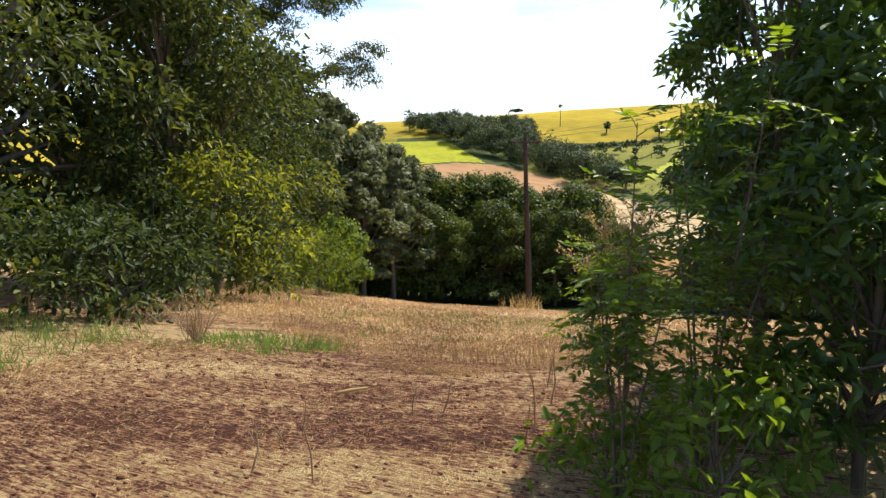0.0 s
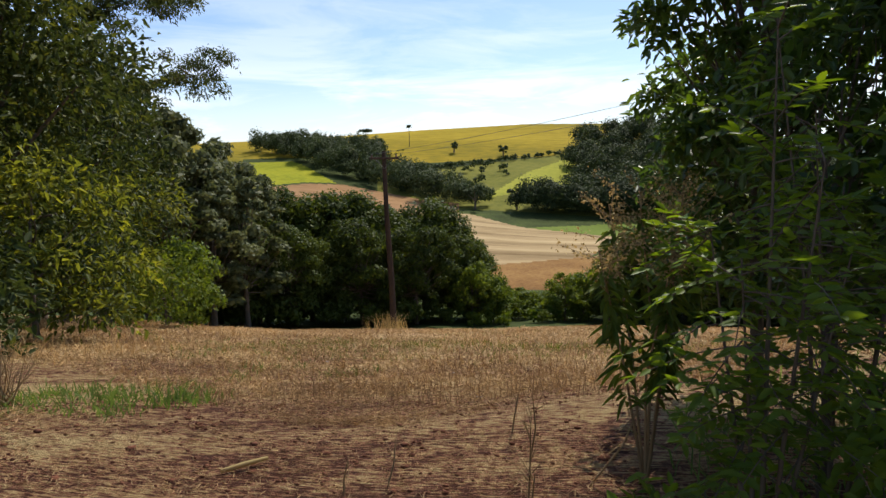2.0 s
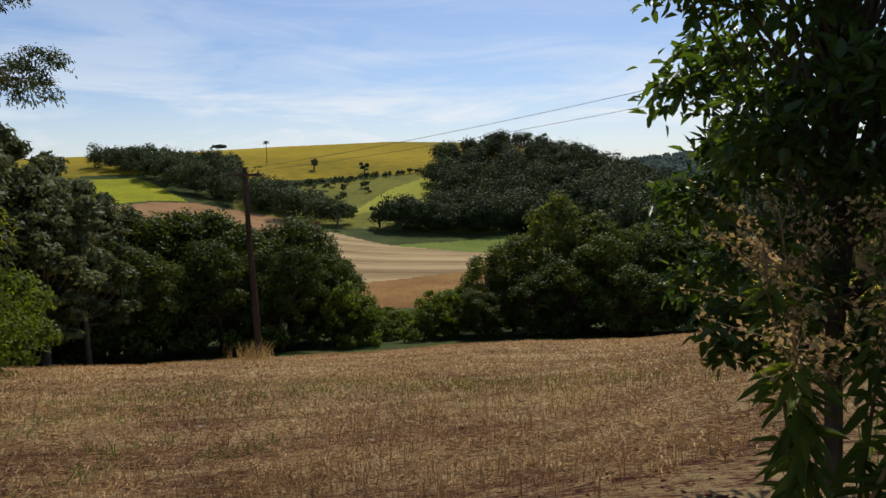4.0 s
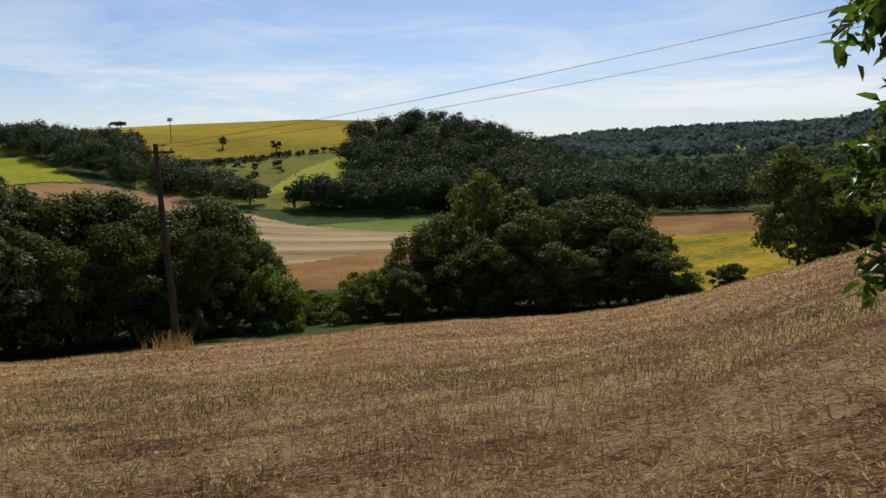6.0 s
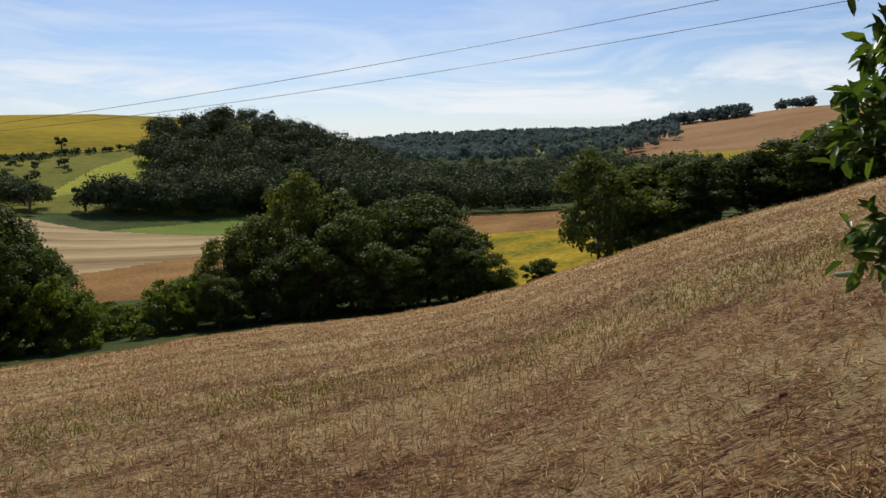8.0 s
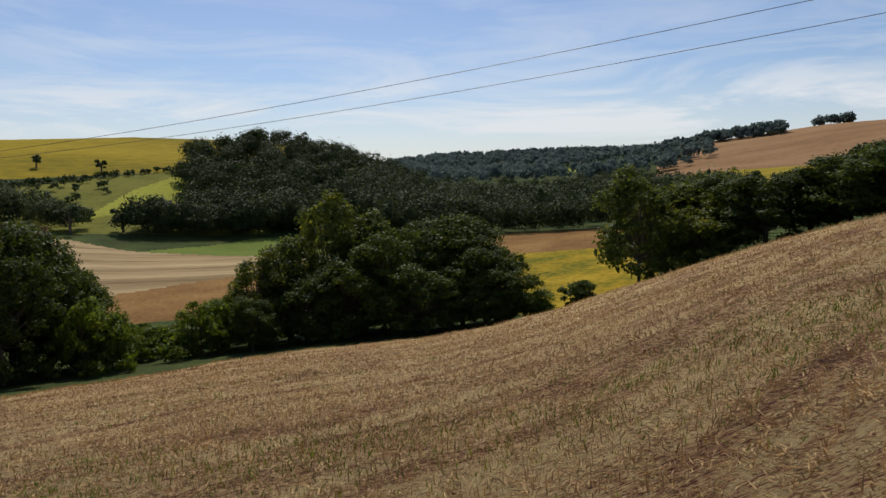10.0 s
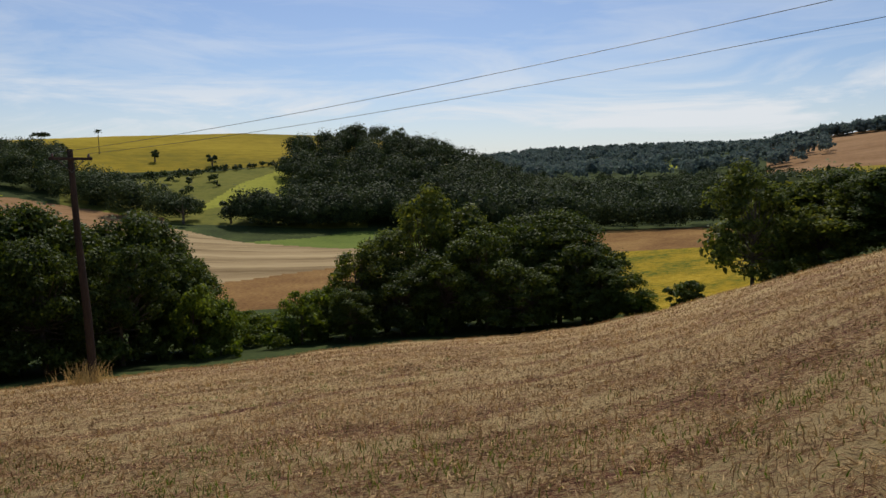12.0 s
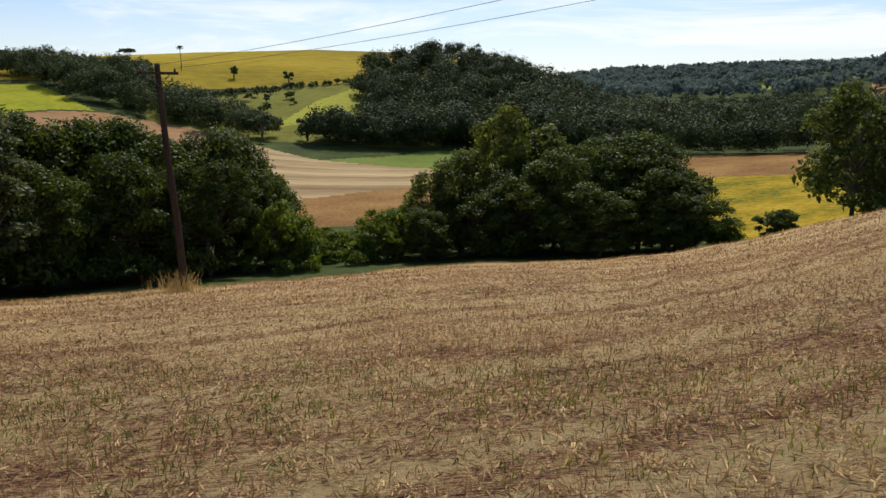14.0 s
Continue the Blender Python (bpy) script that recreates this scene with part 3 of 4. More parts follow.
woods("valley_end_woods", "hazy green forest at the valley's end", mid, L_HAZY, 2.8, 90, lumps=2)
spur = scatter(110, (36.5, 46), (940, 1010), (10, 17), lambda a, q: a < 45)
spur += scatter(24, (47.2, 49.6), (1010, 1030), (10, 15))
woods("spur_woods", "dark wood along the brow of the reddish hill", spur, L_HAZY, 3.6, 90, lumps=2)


def lone_tree(az, r, h, w, seed, label, umbrella=False):
    p = polar(az, r)
    if umbrella:
        c = [(rng.uniform(-w, w) * 0.3, rng.uniform(-w, w) * 0.3, h * 0.9) for _ in range(5)]
        s = [(w * 0.3, w * 0.3, h * 0.11)] * 5
    else:
        c, s = heap(w, h * 0.35, h, 6, seed)
    at, out = shell_points(c, s, 420, 0.5)
    crown = mesh_from("crown", *clumps(at, out, 0.9), L_FAR)
    trunk = mesh_from("trunk", *limbs_to(c, h, 0.34, seed), M_BARK)
    return plant_tree((trunk, crown), p, 0, (1, 1), label)


lone_tree(-12.4, 318, 4.8, 3.8, 1, "small lone tree in the yellow field")
lone_tree(-8.2, 305, 5, 4.5, 2, "small tree beside the field hedge")
lone_tree(-7.0, 208, 6.5, 6, 3, "bright green shrub at the foot of the meadow")
lone_tree(-19.9, 338, 8.5, 6.5, 4, "flat-topped umbrella pine on the skyline", True)
lone_tree(3.2, 298, 12, 7, 5, "tall flat-crowned tree on the hilltop", True)
lone_tree(6.9, 300, 11, 7, 6, "tall tree on the wooded hilltop")
lone_tree(-10.6, 206, 7, 9, 8, "dark rounded tree at the foot of the meadow")
for az, r in ((44.2, 930), (44.9, 925)):
    lone_tree(az, r, 7, 6, 9, "tiny lone tree on the reddish hill")


def palm(az, r, h):
    p = polar(az, r)
    ob = new("palm_tree")
    ob.location = p
    part_mesh("trunk", mesh_from("trunk", *tube([(0, 0, -0.3), (0.1, 0, h * 0.5), (0, 0.1, h)], [0.22, 0.16, 0.13], 6), M_BARK), ob)
    pieces = []
    for k in range(22):
        a = k * 2.4
        d = np.array([[math.cos(a), math.sin(a), 0.5 - (k % 5) * 0.25]])
        pieces.append(leaves(np.array([[0, 0, h]]), d, np.array([[0, 0, 1.0]]), 1.9, 0.5, 0.3))
    part_mesh("crown", mesh_from("crown", *joined(pieces), L_FAR), ob)
    tagged(ob, "slender palm with a small ragged crown", "palm tree")


palm(-16.2, 336, 10)
palm(0.2, 296, 12)
# the hedge between the meadow and the yellow crop
hedge = []
for i in range(90):
    a = -18 + 17 * i / 89
    p = polar(a + rng.normal() * 0.1, np.interp(a, [-19, -16, -2, 4], [285, 283, 303, 306]) + rng.normal() * 1.2)
    hedge.append((p.x, p.y, rng.uniform(1.2, 2.6)))
woods("hedge", "low dark hedge between meadow and yellow crop", hedge, L_FAR, 4.5, 30)
scrub = scatter(38, (-18, -8), (225, 290), (1.5, 3.6))
woods("meadow_scrub", "scattered low scrub on the rough meadow", scrub, L_FAR, 3.5, 50)

# undergrowth added to close the view between the trunks and deepen the shade there
thicket = []
for i in range(200):
    a = rng.uniform(-40, 25)
    if -9.8 < a < 0.5 and rng.random() < 0.6:
        continue
    q = np.interp(a, EDGE_AZ, EDGE_R) + rng.uniform(7.5, 24)
    p = polar(a, q)
    thicket.append((p.x, p.y, rng.uniform(1.2, 2.9)))
woods("undergrowth", "dense undergrowth added to hold dark shade beneath the riverside trees", thicket, L_MID, 1.3, 330, 7, 0.3)
verge = []
for i in range(70):
    a = rng.uniform(-11, 26)
    p = polar(a, np.interp(a, EDGE_AZ, EDGE_R) + rng.uniform(6, 26))
    verge.append((p.x, p.y, rng.uniform(1.0, 2.2)))
woods("riverbank_grass", "bright green tall grass on the riverbank", verge, L_LIGHT, 2.2, 200, 6, 0.2)

# ---- the power pole and its two lines ----
PX, PY = -12.05, 38.1
PZ = gz(PX, PY)
TOP = 2.75


def ring_stack(x, y, z, profile, sides=10):
    pts = [(x, y, z + h) for h, _ in profile]
    return tube(pts, [q for _, q in profile], sides)


pole = new("power_pole")
pole.location = (PX, PY, PZ)
H = TOP - PZ
part_mesh("shaft", mesh_from("shaft", *tube([(0.25, 0, -0.5), (0.16, 0.02, H * 0.3), (0.0, -0.02, H * 0.65), (-0.08, 0, H)], [0.21, 0.19, 0.155, 0.125], 14), M_POLE), pole, "weathered dark wooden shaft")
ARM = Vector((0.71, 0.70, 0))


def box(mat, name, size, m):
    bm = bmesh.new()
    bmesh.ops.create_cube(bm, size=1.0, matrix=Matrix.Diagonal((*size, 1)))
    bmesh.ops.bevel(bm, geom=bm.edges[:], offset=min(size) * 0.12, segments=1, affect="EDGES")
    bm.transform(m)
    me = bpy.data.meshes.new(name)
    bm.to_mesh(me)
    bm.free()
    me.materials.append(mat)
    return me


part_mesh("crossarm", box(M_POLE, "crossarm", (2.0, 0.11, 0.13), Matrix.Translation((0.0, -0.17, H - 0.45)) @ Matrix.Rotation(math.atan2(ARM.y, ARM.x), 4, "Z")), pole)
for side in (-0.85, 0.85):
    c = ARM * side + Vector((0, -0.17, H - 0.4))
    part_mesh("insulator", mesh_from("insulator", *ring_stack(c.x, c.y, c.z, [(0, 0.02), (0.02, 0.06), (0.08, 0.065), (0.09, 0.035), (0.12, 0.055), (0.17, 0.04), (0.19, 0.01)]), M_PORCELAIN), pole)
for side in (-1, 1):
    part_mesh("brace", mesh_from("brace", *tube([tuple(ARM * side * 0.6 + Vector((0, -0.2, H - 0.5))), (0, -0.17, H - 1.1)], [0.02, 0.02], 6), M_WIRE), pole)
tagged(pole, "weathered wooden power pole with crossarm at the field's edge", "power pole")
for side in (-0.85, 0.85):
    pts = []
    for i in range(61):
        k = i / 60 * 2.6
        pts.append((PX + ARM.x * side + 24 * k, PY - 0.17 + ARM.y * side - 23.6 * k, TOP - 0.2 + 1.1 * k + 1.2 * k * k - (0.24 if side > 0 else 0) * k))
    ob = new("power_line", mesh_from("power_line", *tube(pts, [0.008] * len(pts), 6), M_WIRE))
    tagged(ob, "thin dark power line strung from the wooden pole", "power line", "power lines")

# ---- dry grass, stubble and litter ----
def blades(x, y, h, w, lean, mat, name, label, category, kind="stuff"):
    """Upright blades or stalks, each a tapered bent strip of two faces."""
    n = len(x)
    z = heights(x, y) - 0.01
    base = np.column_stack([x, y, z])
    a = rng.uniform(0, 2 * math.pi, n)
    side = np.column_stack([np.cos(a), np.sin(a), np.zeros(n)]) * np.reshape(w * np.ones(n), (n, 1)) * 0.5
    tilt = rng.normal(size=(n, 3)) * lean
    tilt[:, 2] = 1
    up = unit(tilt) * np.reshape(h * np.ones(n), (n, 1))
    bend = np.column_stack([rng.normal(size=n), rng.normal(size=n), np.zeros(n)]) * np.reshape(h * np.ones(n), (n, 1)) * lean * 0.5
    v = np.stack([base - side, base + side, base + up * 0.55 + side * 0.8, base + up * 0.55 - side * 0.8, base + up + bend + side * 0.35, base + up + bend - side * 0.35], 1)
    f = np.arange(n)[:, None] * 6
    faces = np.concatenate([f + np.array([0, 1, 2, 3]), f + np.array([3, 2, 4, 5])])
    ob = new(name, mesh_from(name, v.reshape(-1, 3), faces, mat))
    return tagged(ob, label, category, kind=kind)


def field_spots(n, r0, r1, power=1.0, az=(-62, 62)):
    a = np.radians(rng.uniform(*az, n))
    r = r0 + (r1 - r0) * rng.random(n) ** power
    return OX + r * np.sin(a), OY + r * np.cos(a), r


def snapped(x, y, pitch=0.42, turn=radians(28)):
    """Moves places onto the drill rows."""
    c, s = math.cos(turn), math.sin(turn)
    u, v = c * x + s * y, -s * x + c * y
    v = np.round(v / pitch) * pitch + rng.normal(size=len(x)) * 0.05
    return c * u - s * v, s * u + c * v


def patchy(x, y, scale, seed):
    """A smooth uneven field of 0 to 1."""
    p = seed * 1.7
    return 0.5 + 0.25 * (np.sin(x * scale + p + 1.3 * np.sin(y * scale * 0.7)) + np.sin(y * scale * 1.3 - p + 1.1 * np.sin(x * scale * 0.6 + 2)))


bare = lambda x, y: np.hypot(x, y)
x, y, r = field_spots(60000, 0.6, 46, 0.85)
x, y = snapped(x, y)
keep = (rng.random(len(x)) < 0.25 + 0.75 * patchy(x, y, 0.5, 1)) & (bare(x, y) > 3.4)
x, y, r = x[keep], y[keep], r[keep]
blades(x, y, rng.uniform(0.03, 0.15, len(x)), 0.005 + 0.001 * r, 0.35, L_STRAW, "stubble", "short cut straw stubble standing in rows", "stubble")
x, y, r = field_spots(9000, 0.8, 16, 1.1)
keep = (patchy(x, y, 0.8, 4) > 0.5) & (bare(x, y) > 2.6)
x, y, r = x[keep], y[keep], r[keep]
blades(x, y, rng.uniform(0.05, 0.17, len(x)), 0.006 + 0.0005 * r, 0.15, L_DRY, "dry_stalks", "brown broken stalks left after harvest", "stalks")


def litter(n, r0, r1, power, size, mat, name, label, category, slim=(0.01, 0.05)):
    x, y, r = field_spots(n, r0, r1, power)
    back = rng.random(n) < 0.22
    x = np.where(back, rng.uniform(-3.4, 2.6, n), x)
    y = np.where(back, rng.uniform(-2.6, 1.6, n), y)
    # the straw lies in small heaps, with soil between them
    home = rng.integers(0, max(n // 16, 1), n)
    heaped = rng.random(n) < 0.7
    wide = 0.035 * (1 + 0.07 * r[home])
    x = np.where(heaped, x[home] + rng.normal(size=n) * wide, x)
    y = np.where(heaped, y[home] + rng.normal(size=n) * wide, y)
    r = np.hypot(x - OX, y - OY)
    keep = rng.random(n) < np.where(bare(x, y) < 3.0, 0.75, 0.95)
    x, y, r, heaped = x[keep], y[keep], r[keep], heaped[keep]
    n = len(x)
    a = rng.uniform(0, 2 * math.pi, n)
    along = np.column_stack([np.cos(a), np.sin(a), rng.normal(size=n) * 0.35])
    L = rng.uniform(*size, n) * (1 + 0.03 * r) * np.where(bare(x, y) < 3.0, 0.6, 1.0)
    at = np.column_stack([x, y, heights(x, y) + rng.uniform(0.004, 0.03, n) * (1 + heaped * (0.4 + 0.07 * r))])
    W = rng.uniform(*slim, n) * L + 0.0014 + np.where(bare(x, y) < 3.0, 0.0003, 0.0011) * r
    v, f = leaves(at, along, np.tile([0, 0, 1.0], (n, 1)) + rng.normal(size=(n, 3)) * 0.35, L, W, 0.2)
    tagged(new(name, mesh_from(name, v, f, mat)), label, category, kind="stuff")


litter(130000, 0.3, 30, 1.1, (0.025, 0.1), L_LITTER, "straw_litter", "chopped pale straw strewn over red earth", "straw")
litter(2600, 0.4, 10, 1.0, (0.012, 0.032), L_SEED, "dead_leaves", "dry fallen leaves scattered over the soil", "dead leaves", (0.25, 0.5))
litter(26000, 0.4, 14, 1.2, (0.02, 0.09), L_DRY, "brown_litter", "brown crop residue lying on the soil", "litter")


def clods(n):
    pieces = []
    ico = bmesh.new()
    bmesh.ops.create_icosphere(ico, subdivisions=1, radius=1.0)
    iv = np.array([tuple(v.co) for v in ico.verts])
    fc = np.array([[v.index for v in f.verts] for f in ico.faces])
    ico.free()
    for i in range(n):
        if i % 6:
            x, y = rng.uniform(-3.2, 1.8), rng.uniform(-1.7, 2.8)
        else:
            xs, ys, _ = field_spots(1, 1, 12, 1.0)
            x, y = xs[0], ys[0]
        q = rng.uniform(0.005, 0.014) if i % 17 else rng.uniform(0.015, 0.028)
        v = iv * (1 + rng.normal(size=(len(iv), 1)) * 0.3) * q * np.array([1.3, 1, 0.6])
        pieces.append((v + np.array([x, y, gz(x, y) + q * 0.25]), fc))
    tagged(new("earth_clods", mesh_from("earth_clods", *joined(pieces), M_CLOD)), "crumbly red earth clods on the bare soil", "clods", kind="stuff")


clods(1700)


def tufts(name, label, centres, per, h, spread, mat, width=0.007, lean=0.35, category="grass"):
    xs = np.concatenate([c[0] + rng.normal(size=per) * spread * c[2] for c in centres])
    ys = np.concatenate([c[1] + rng.normal(size=per) * spread * c[2] for c in centres])
    return blades(xs, ys, rng.uniform(*h, len(xs)), width, lean, mat, name, label, category)


# the weedy strip across the bare corner, and scattered weeds in the stubble
strip_c = [(rng.uniform(-3.2, -1.7), 0, 1) for _ in range(42)]
strip_c = [(cx, 2.5 + 0.35 * (cx + 1.7) + rng.normal() * 0.32, 1) for cx, _, _ in strip_c]
tufts("weeds", "low green weeds across the bare red earth", strip_c, 24, (0.03, 0.14), 0.09, L_WEED, 0.012, 0.5)
left_c = [(rng.uniform(-7, -3.3), rng.uniform(-1.5, 1.6), 1) for _ in range(110)]
tufts("verge_grass", "green and straw grass beside the wood", left_c, 22, (0.06, 0.24), 0.12, L_WEED, 0.009, 0.5)
dry_c = [(rng.uniform(-8, -4.6), rng.uniform(2, 8), 1) for _ in range(60)] + [(rng.uniform(-14, -10.5), rng.uniform(11, 20), 1.4) for _ in range(60)]
tufts("dry_grass", "tall dry grass along the wood's edge", dry_c, 16, (0.08, 0.3), 0.16, L_STRAW, 0.008, 0.4)
xs, ys, _ = field_spots(420, 2, 24, 0.9, (-45, 58))
tufts("field_weeds", "small green weeds scattered through the stubble", [(a, b, 1) for a, b in zip(xs, ys) if patchy(a, b, 0.35, 9) > 0.52], 16, (0.04, 0.14), 0.1, L_WEED, 0.012, 0.6)
band = [(rng.uniform(-6, 14), 0, 1) for _ in range(420)]
band = [(cx, 9.6 - 0.12 * cx + rng.normal() * 1.3, 1.3) for cx, _, _ in band]
tufts("green_band", "thin band of yellow-green regrowth in the stubble", band, 14, (0.04, 0.12), 0.2, L_LIGHT, 0.012, 0.35)
base_c = [(PX + rng.normal() * 0.45, PY + rng.normal() * 0.45 - 0.1, 1) for _ in range(26)]
tufts("pole_grass", "dry tall weeds around the foot of the pole", base_c, 12, (0.15, 1.3), 0.16, L_SEED, 0.02, 0.3)
brow = [(polar(a, np.interp(a, EDGE_AZ, EDGE_R) + rng.normal() * 0.5)) for a in rng.uniform(-45, 60, 500)]
tufts("brow_grass", "ragged dry grass along the field's lower brow", [(p.x, p.y, 1) for p in brow], 12, (0.05, 0.2), 0.3, L_STRAW, 0.03, 0.3)


def ray_place(x, y, up=0.0):
    return Vector((x, y, gz(x, y) + up))


# single things on the soil
st = new("stick", mesh_from("stick", *tube([ray_place(-0.67, 0.86, 0.02), ray_place(-0.58, 0.95, 0.03), ray_place(-0.5, 1.06, 0.03)], [0.012, 0.016, 0.01], 7), L_SEED))
tagged(st, "short pale peeled stick lying on red earth", "stick")


def stone(x, y, q, label):
    bm = bmesh.new()
    bmesh.ops.create_icosphere(bm, subdivisions=2, radius=q)
    for v in bm.verts:
        v.co *= 1 + 0.25 * noise.noise(v.co * 14 + Vector((x, y, 0)))
        v.co.z *= 0.5
    me = bpy.data.meshes.new("stone")
    bm.to_mesh(me)
    bm.free()
    me.materials.append(M_STONE)
    ob = new("stone", me)
    ob.location = (x, y, gz(x, y) + q * 0.2)
    tagged(ob, label, "stone", "stones in the field")


stone(0.62, -1.1, 0.06, "flat grey stone lying on red earth")
for x, y in ((0.33, 3.05), (-2.4, 6.2), (1.3, 6.4), (-0.3, 4.9)):
    stone(x, y, 0.028, "small pale stone among the straw")


def dead_weed(x, y, h, seed, twigs=5):
    r = np.random.default_rng(seed)
    ob = new("dead_weed")
    ob.location = ray_place(x, y, -0.03)
    lean = Vector((r.normal() * 0.18, r.normal() * 0.18, 1)) * h
    part_mesh("stalk", mesh_from("stalk", *tube([(0, 0, 0), tuple(lean * 0.5 + Vector((r.normal() * .02, r.normal() * .02, 0))), tuple(lean)], [0.006, 0.005, 0.002], 5), L_DRY), ob)
    for k in range(twigs):
        s = lean * r.uniform(0.3, 0.9)
        e = s + Vector((r.normal() * 0.5, r.normal() * 0.5, 0.8)) * h * 0.25
        part_mesh("twig", mesh_from("twig", *tube([tuple(s), tuple(e)], [0.003, 0.001], 4), L_DRY), ob)
    tagged(ob, "thin brown dead weed standing in bare soil", "dead weed", "dead weeds")


for i, (x, y, h, k) in enumerate(((0.15, -0.5, 0.36, 2), (-0.28, -0.2, 0.26, 2), (0.27, 0.84, 0.26, 2), (1.0, 0.5, 0.3, 5), (0.1, 0.7, 0.22, 4), (-0.25, -0.55, 0.32, 4), (-0.4, 0.1, 0.25, 3), (1.0, 0.7, 0.45, 6), (1.25, 0.9, 0.5, 7), (0.8, 1.6, 0.3, 5), (0.95, 1.2, 0.4, 6))):
    dead_weed(x, y, h, 100 + i, k)
# bare grey shrub beside the weeds
r0 = np.random.default_rng(5)
p0 = ray_place(-3.19, 1.88, -0.05)
pieces = []
for k in range(26):
    d = Vector((r0.normal() * 0.35, r0.normal() * 0.35, 1)).normalized() * r0.uniform(0.35, 0.75)
    pieces.append(tube([p0 + Vector((r0.normal() * .05, r0.normal() * .05, 0)), p0 + d * 0.5, p0 + d + Vector((r0.normal() * .06, r0.normal() * .06, 0))], [0.007, 0.005, 0.0015], 5))
    for q in range(5):
        s = p0 + d * r0.uniform(0.35, 0.95)
        pieces.append(tube([s, s + Vector((r0.normal() * .09, r0.normal() * .09, r0.uniform(.03, .14)))], [0.003, 0.001], 4))
tagged(new("dead_shrub", mesh_from("dead_shrub", *joined(pieces), L_DRY)), "bare leafless greyish shrub at the wood's edge", "shrub")

# ---- the wood on the left ----
WOOD = "dense broad-leaved tree at the edge of the wood"


def near_tree(name, label, x, y, width, height, base, n_sub, n_leaf, size, mat, seed, thick=0.15, tall=1.0, group="", inner=0.5, category="tree"):
    """A tree with single folded leaves, for those that stand close."""
    c, s = heap(width, base, height, n_sub, seed, tall)
    at, out = shell_points(c, s, n_leaf, inner)
    n = len(at)
    along = out * 0.6 + rng.normal(size=(n, 3)) * 0.7 + np.array([0, 0, -0.35])
    up = np.tile([0, 0, 1.0], (n, 1)) + rng.normal(size=(n, 3)) * 0.5
    L = size * rng.uniform(0.6, 1.25, n)
    ob = new(name)
    ob.location = ray_place(x, y)
    part_mesh("trunk", mesh_from("trunk", *limbs_to(c, height, thick, seed, 0.2), M_BARK), ob)
    part_mesh("crown", mesh_from("crown", *leaves(at, along, up, L, L * 0.42), mat), ob)
    return tagged(ob, label, category, group)


G = "trees of the wood"
near_tree("tree", WOOD, -9.5, 3.2, 7, 10, 0.4, 34, 24000, 0.17, L_WOOD, 201, 0.2, group=G)
near_tree("tree", WOOD, -9.8, 7.6, 6, 9.5, 0.4, 30, 20000, 0.17, L_WOOD, 202, 0.18, group=G)
near_tree("tree", WOOD, -13.5, 1.0, 9, 12, 0.5, 34, 16000, 0.25, L_WOOD, 203, 0.22, group=G)
near_tree("tree", WOOD, -14, 8, 9, 13, 0.5, 34, 16000, 0.28, L_WOOD, 204, 0.22, group=G)
near_tree("tree", WOOD, -13.5, 13.5, 6, 8.5, 0.4, 26, 9000, 0.22, L_WOOD, 205, 0.16, group=G)
near_tree("tree", "slim tree with sunlit yellow-green leaves at the wood's edge", -16.2, 18.3, 4.4, 6.0, 0.2, 24, 11000, 0.18, L_YELLOW, 206, 0.12, 1.2, G, 0.4)
near_tree("tree", WOOD, -17.5, 19.5, 7, 9.5, 0.4, 28, 9000, 0.26, L_WOOD, 207, 0.2, group=G)
near_tree("bush", "leafy bush with sunlit yellow-green leaves before the wood", -7.6, 6.6, 2.8, 2.9, 0.1, 16, 3600, 0.15, L_YELLOW, 208, 0.05, group="bushes at the wood's edge", category="bush")
near_tree("bush", "low dark green bush at the wood's edge", -5.4, 2.6, 2.4, 1.3, 0.0, 14, 2600, 0.13, L_WOOD, 209, 0.04, group="bushes at the wood's edge", category="bush")
near_tree("bush", "low dark green bush at the wood's edge", -5.9, 0.6, 2.6, 1.5, 0.0, 14, 2600, 0.14, L_WOOD, 210, 0.04, group="bushes at the wood's edge", category="bush")
near_tree("bush", "low dark green bush at the wood's edge", -7.2, 4.6, 2.6, 1.9, 0.0, 14, 2600, 0.16, L_WOOD, 211, 0.04, group="bushes at the wood's edge", category="bush")
near_tree("bush", "thin brownish bush at the wood's edge", -10.2, 10.6, 2.6, 2.4, 0.0, 14, 2600, 0.14, L_WOOD, 212, 0.04, group="bushes at the wood's edge", category="bush")
near_tree("bush", "thin brownish bush at the wood's edge", -12.0, 15.8, 2.6, 2.0, 0.0, 14, 2200, 0.15, L_LIGHT, 213, 0.04, group="bushes at the wood's edge", category="bush")

# taller mixed trees behind
PINES = [tree_meshes(6, 14, 2.0, 40, 7000, 0.42, L_PINE, 221 + i, 0.18, 0.8, 0.3) for i in range(2)]
EYE = (0.78, -1.1, 1.21)
for az, r, tt, w, k in ((-43, 42, 0.13, 7, 0), (-40.5, 46, 0.125, 8, 1), (-38, 48, 0.135, 7, 0), (-35.5, 50, 0.10, 7, 1), (-33.2, 54, 0.075, 7, 0), (-31, 58, 0.055, 6.5, 1), (-29.3, 60, 0.022, 6, 0), (-36.5, 44, 0.03, 6, 1), (-33, 47, 0.02, 6, 0), (-30.3, 50, 0.0, 6, 1), (-46, 40, 0.14, 8, 1), (-50, 40, 0.16, 8, 0)):
    x, y = EYE[0] + r * math.sin(radians(az)), EYE[1] + r * math.cos(radians(az))
    z = gz(x, y)
    plant_tree(PINES[k], (x, y, z), rng.uniform(0, 360), (w / 6, (EYE[2] + tt * r - z) / 14), "tall grey-green pine with ragged feathery crown", "pines of the wood")

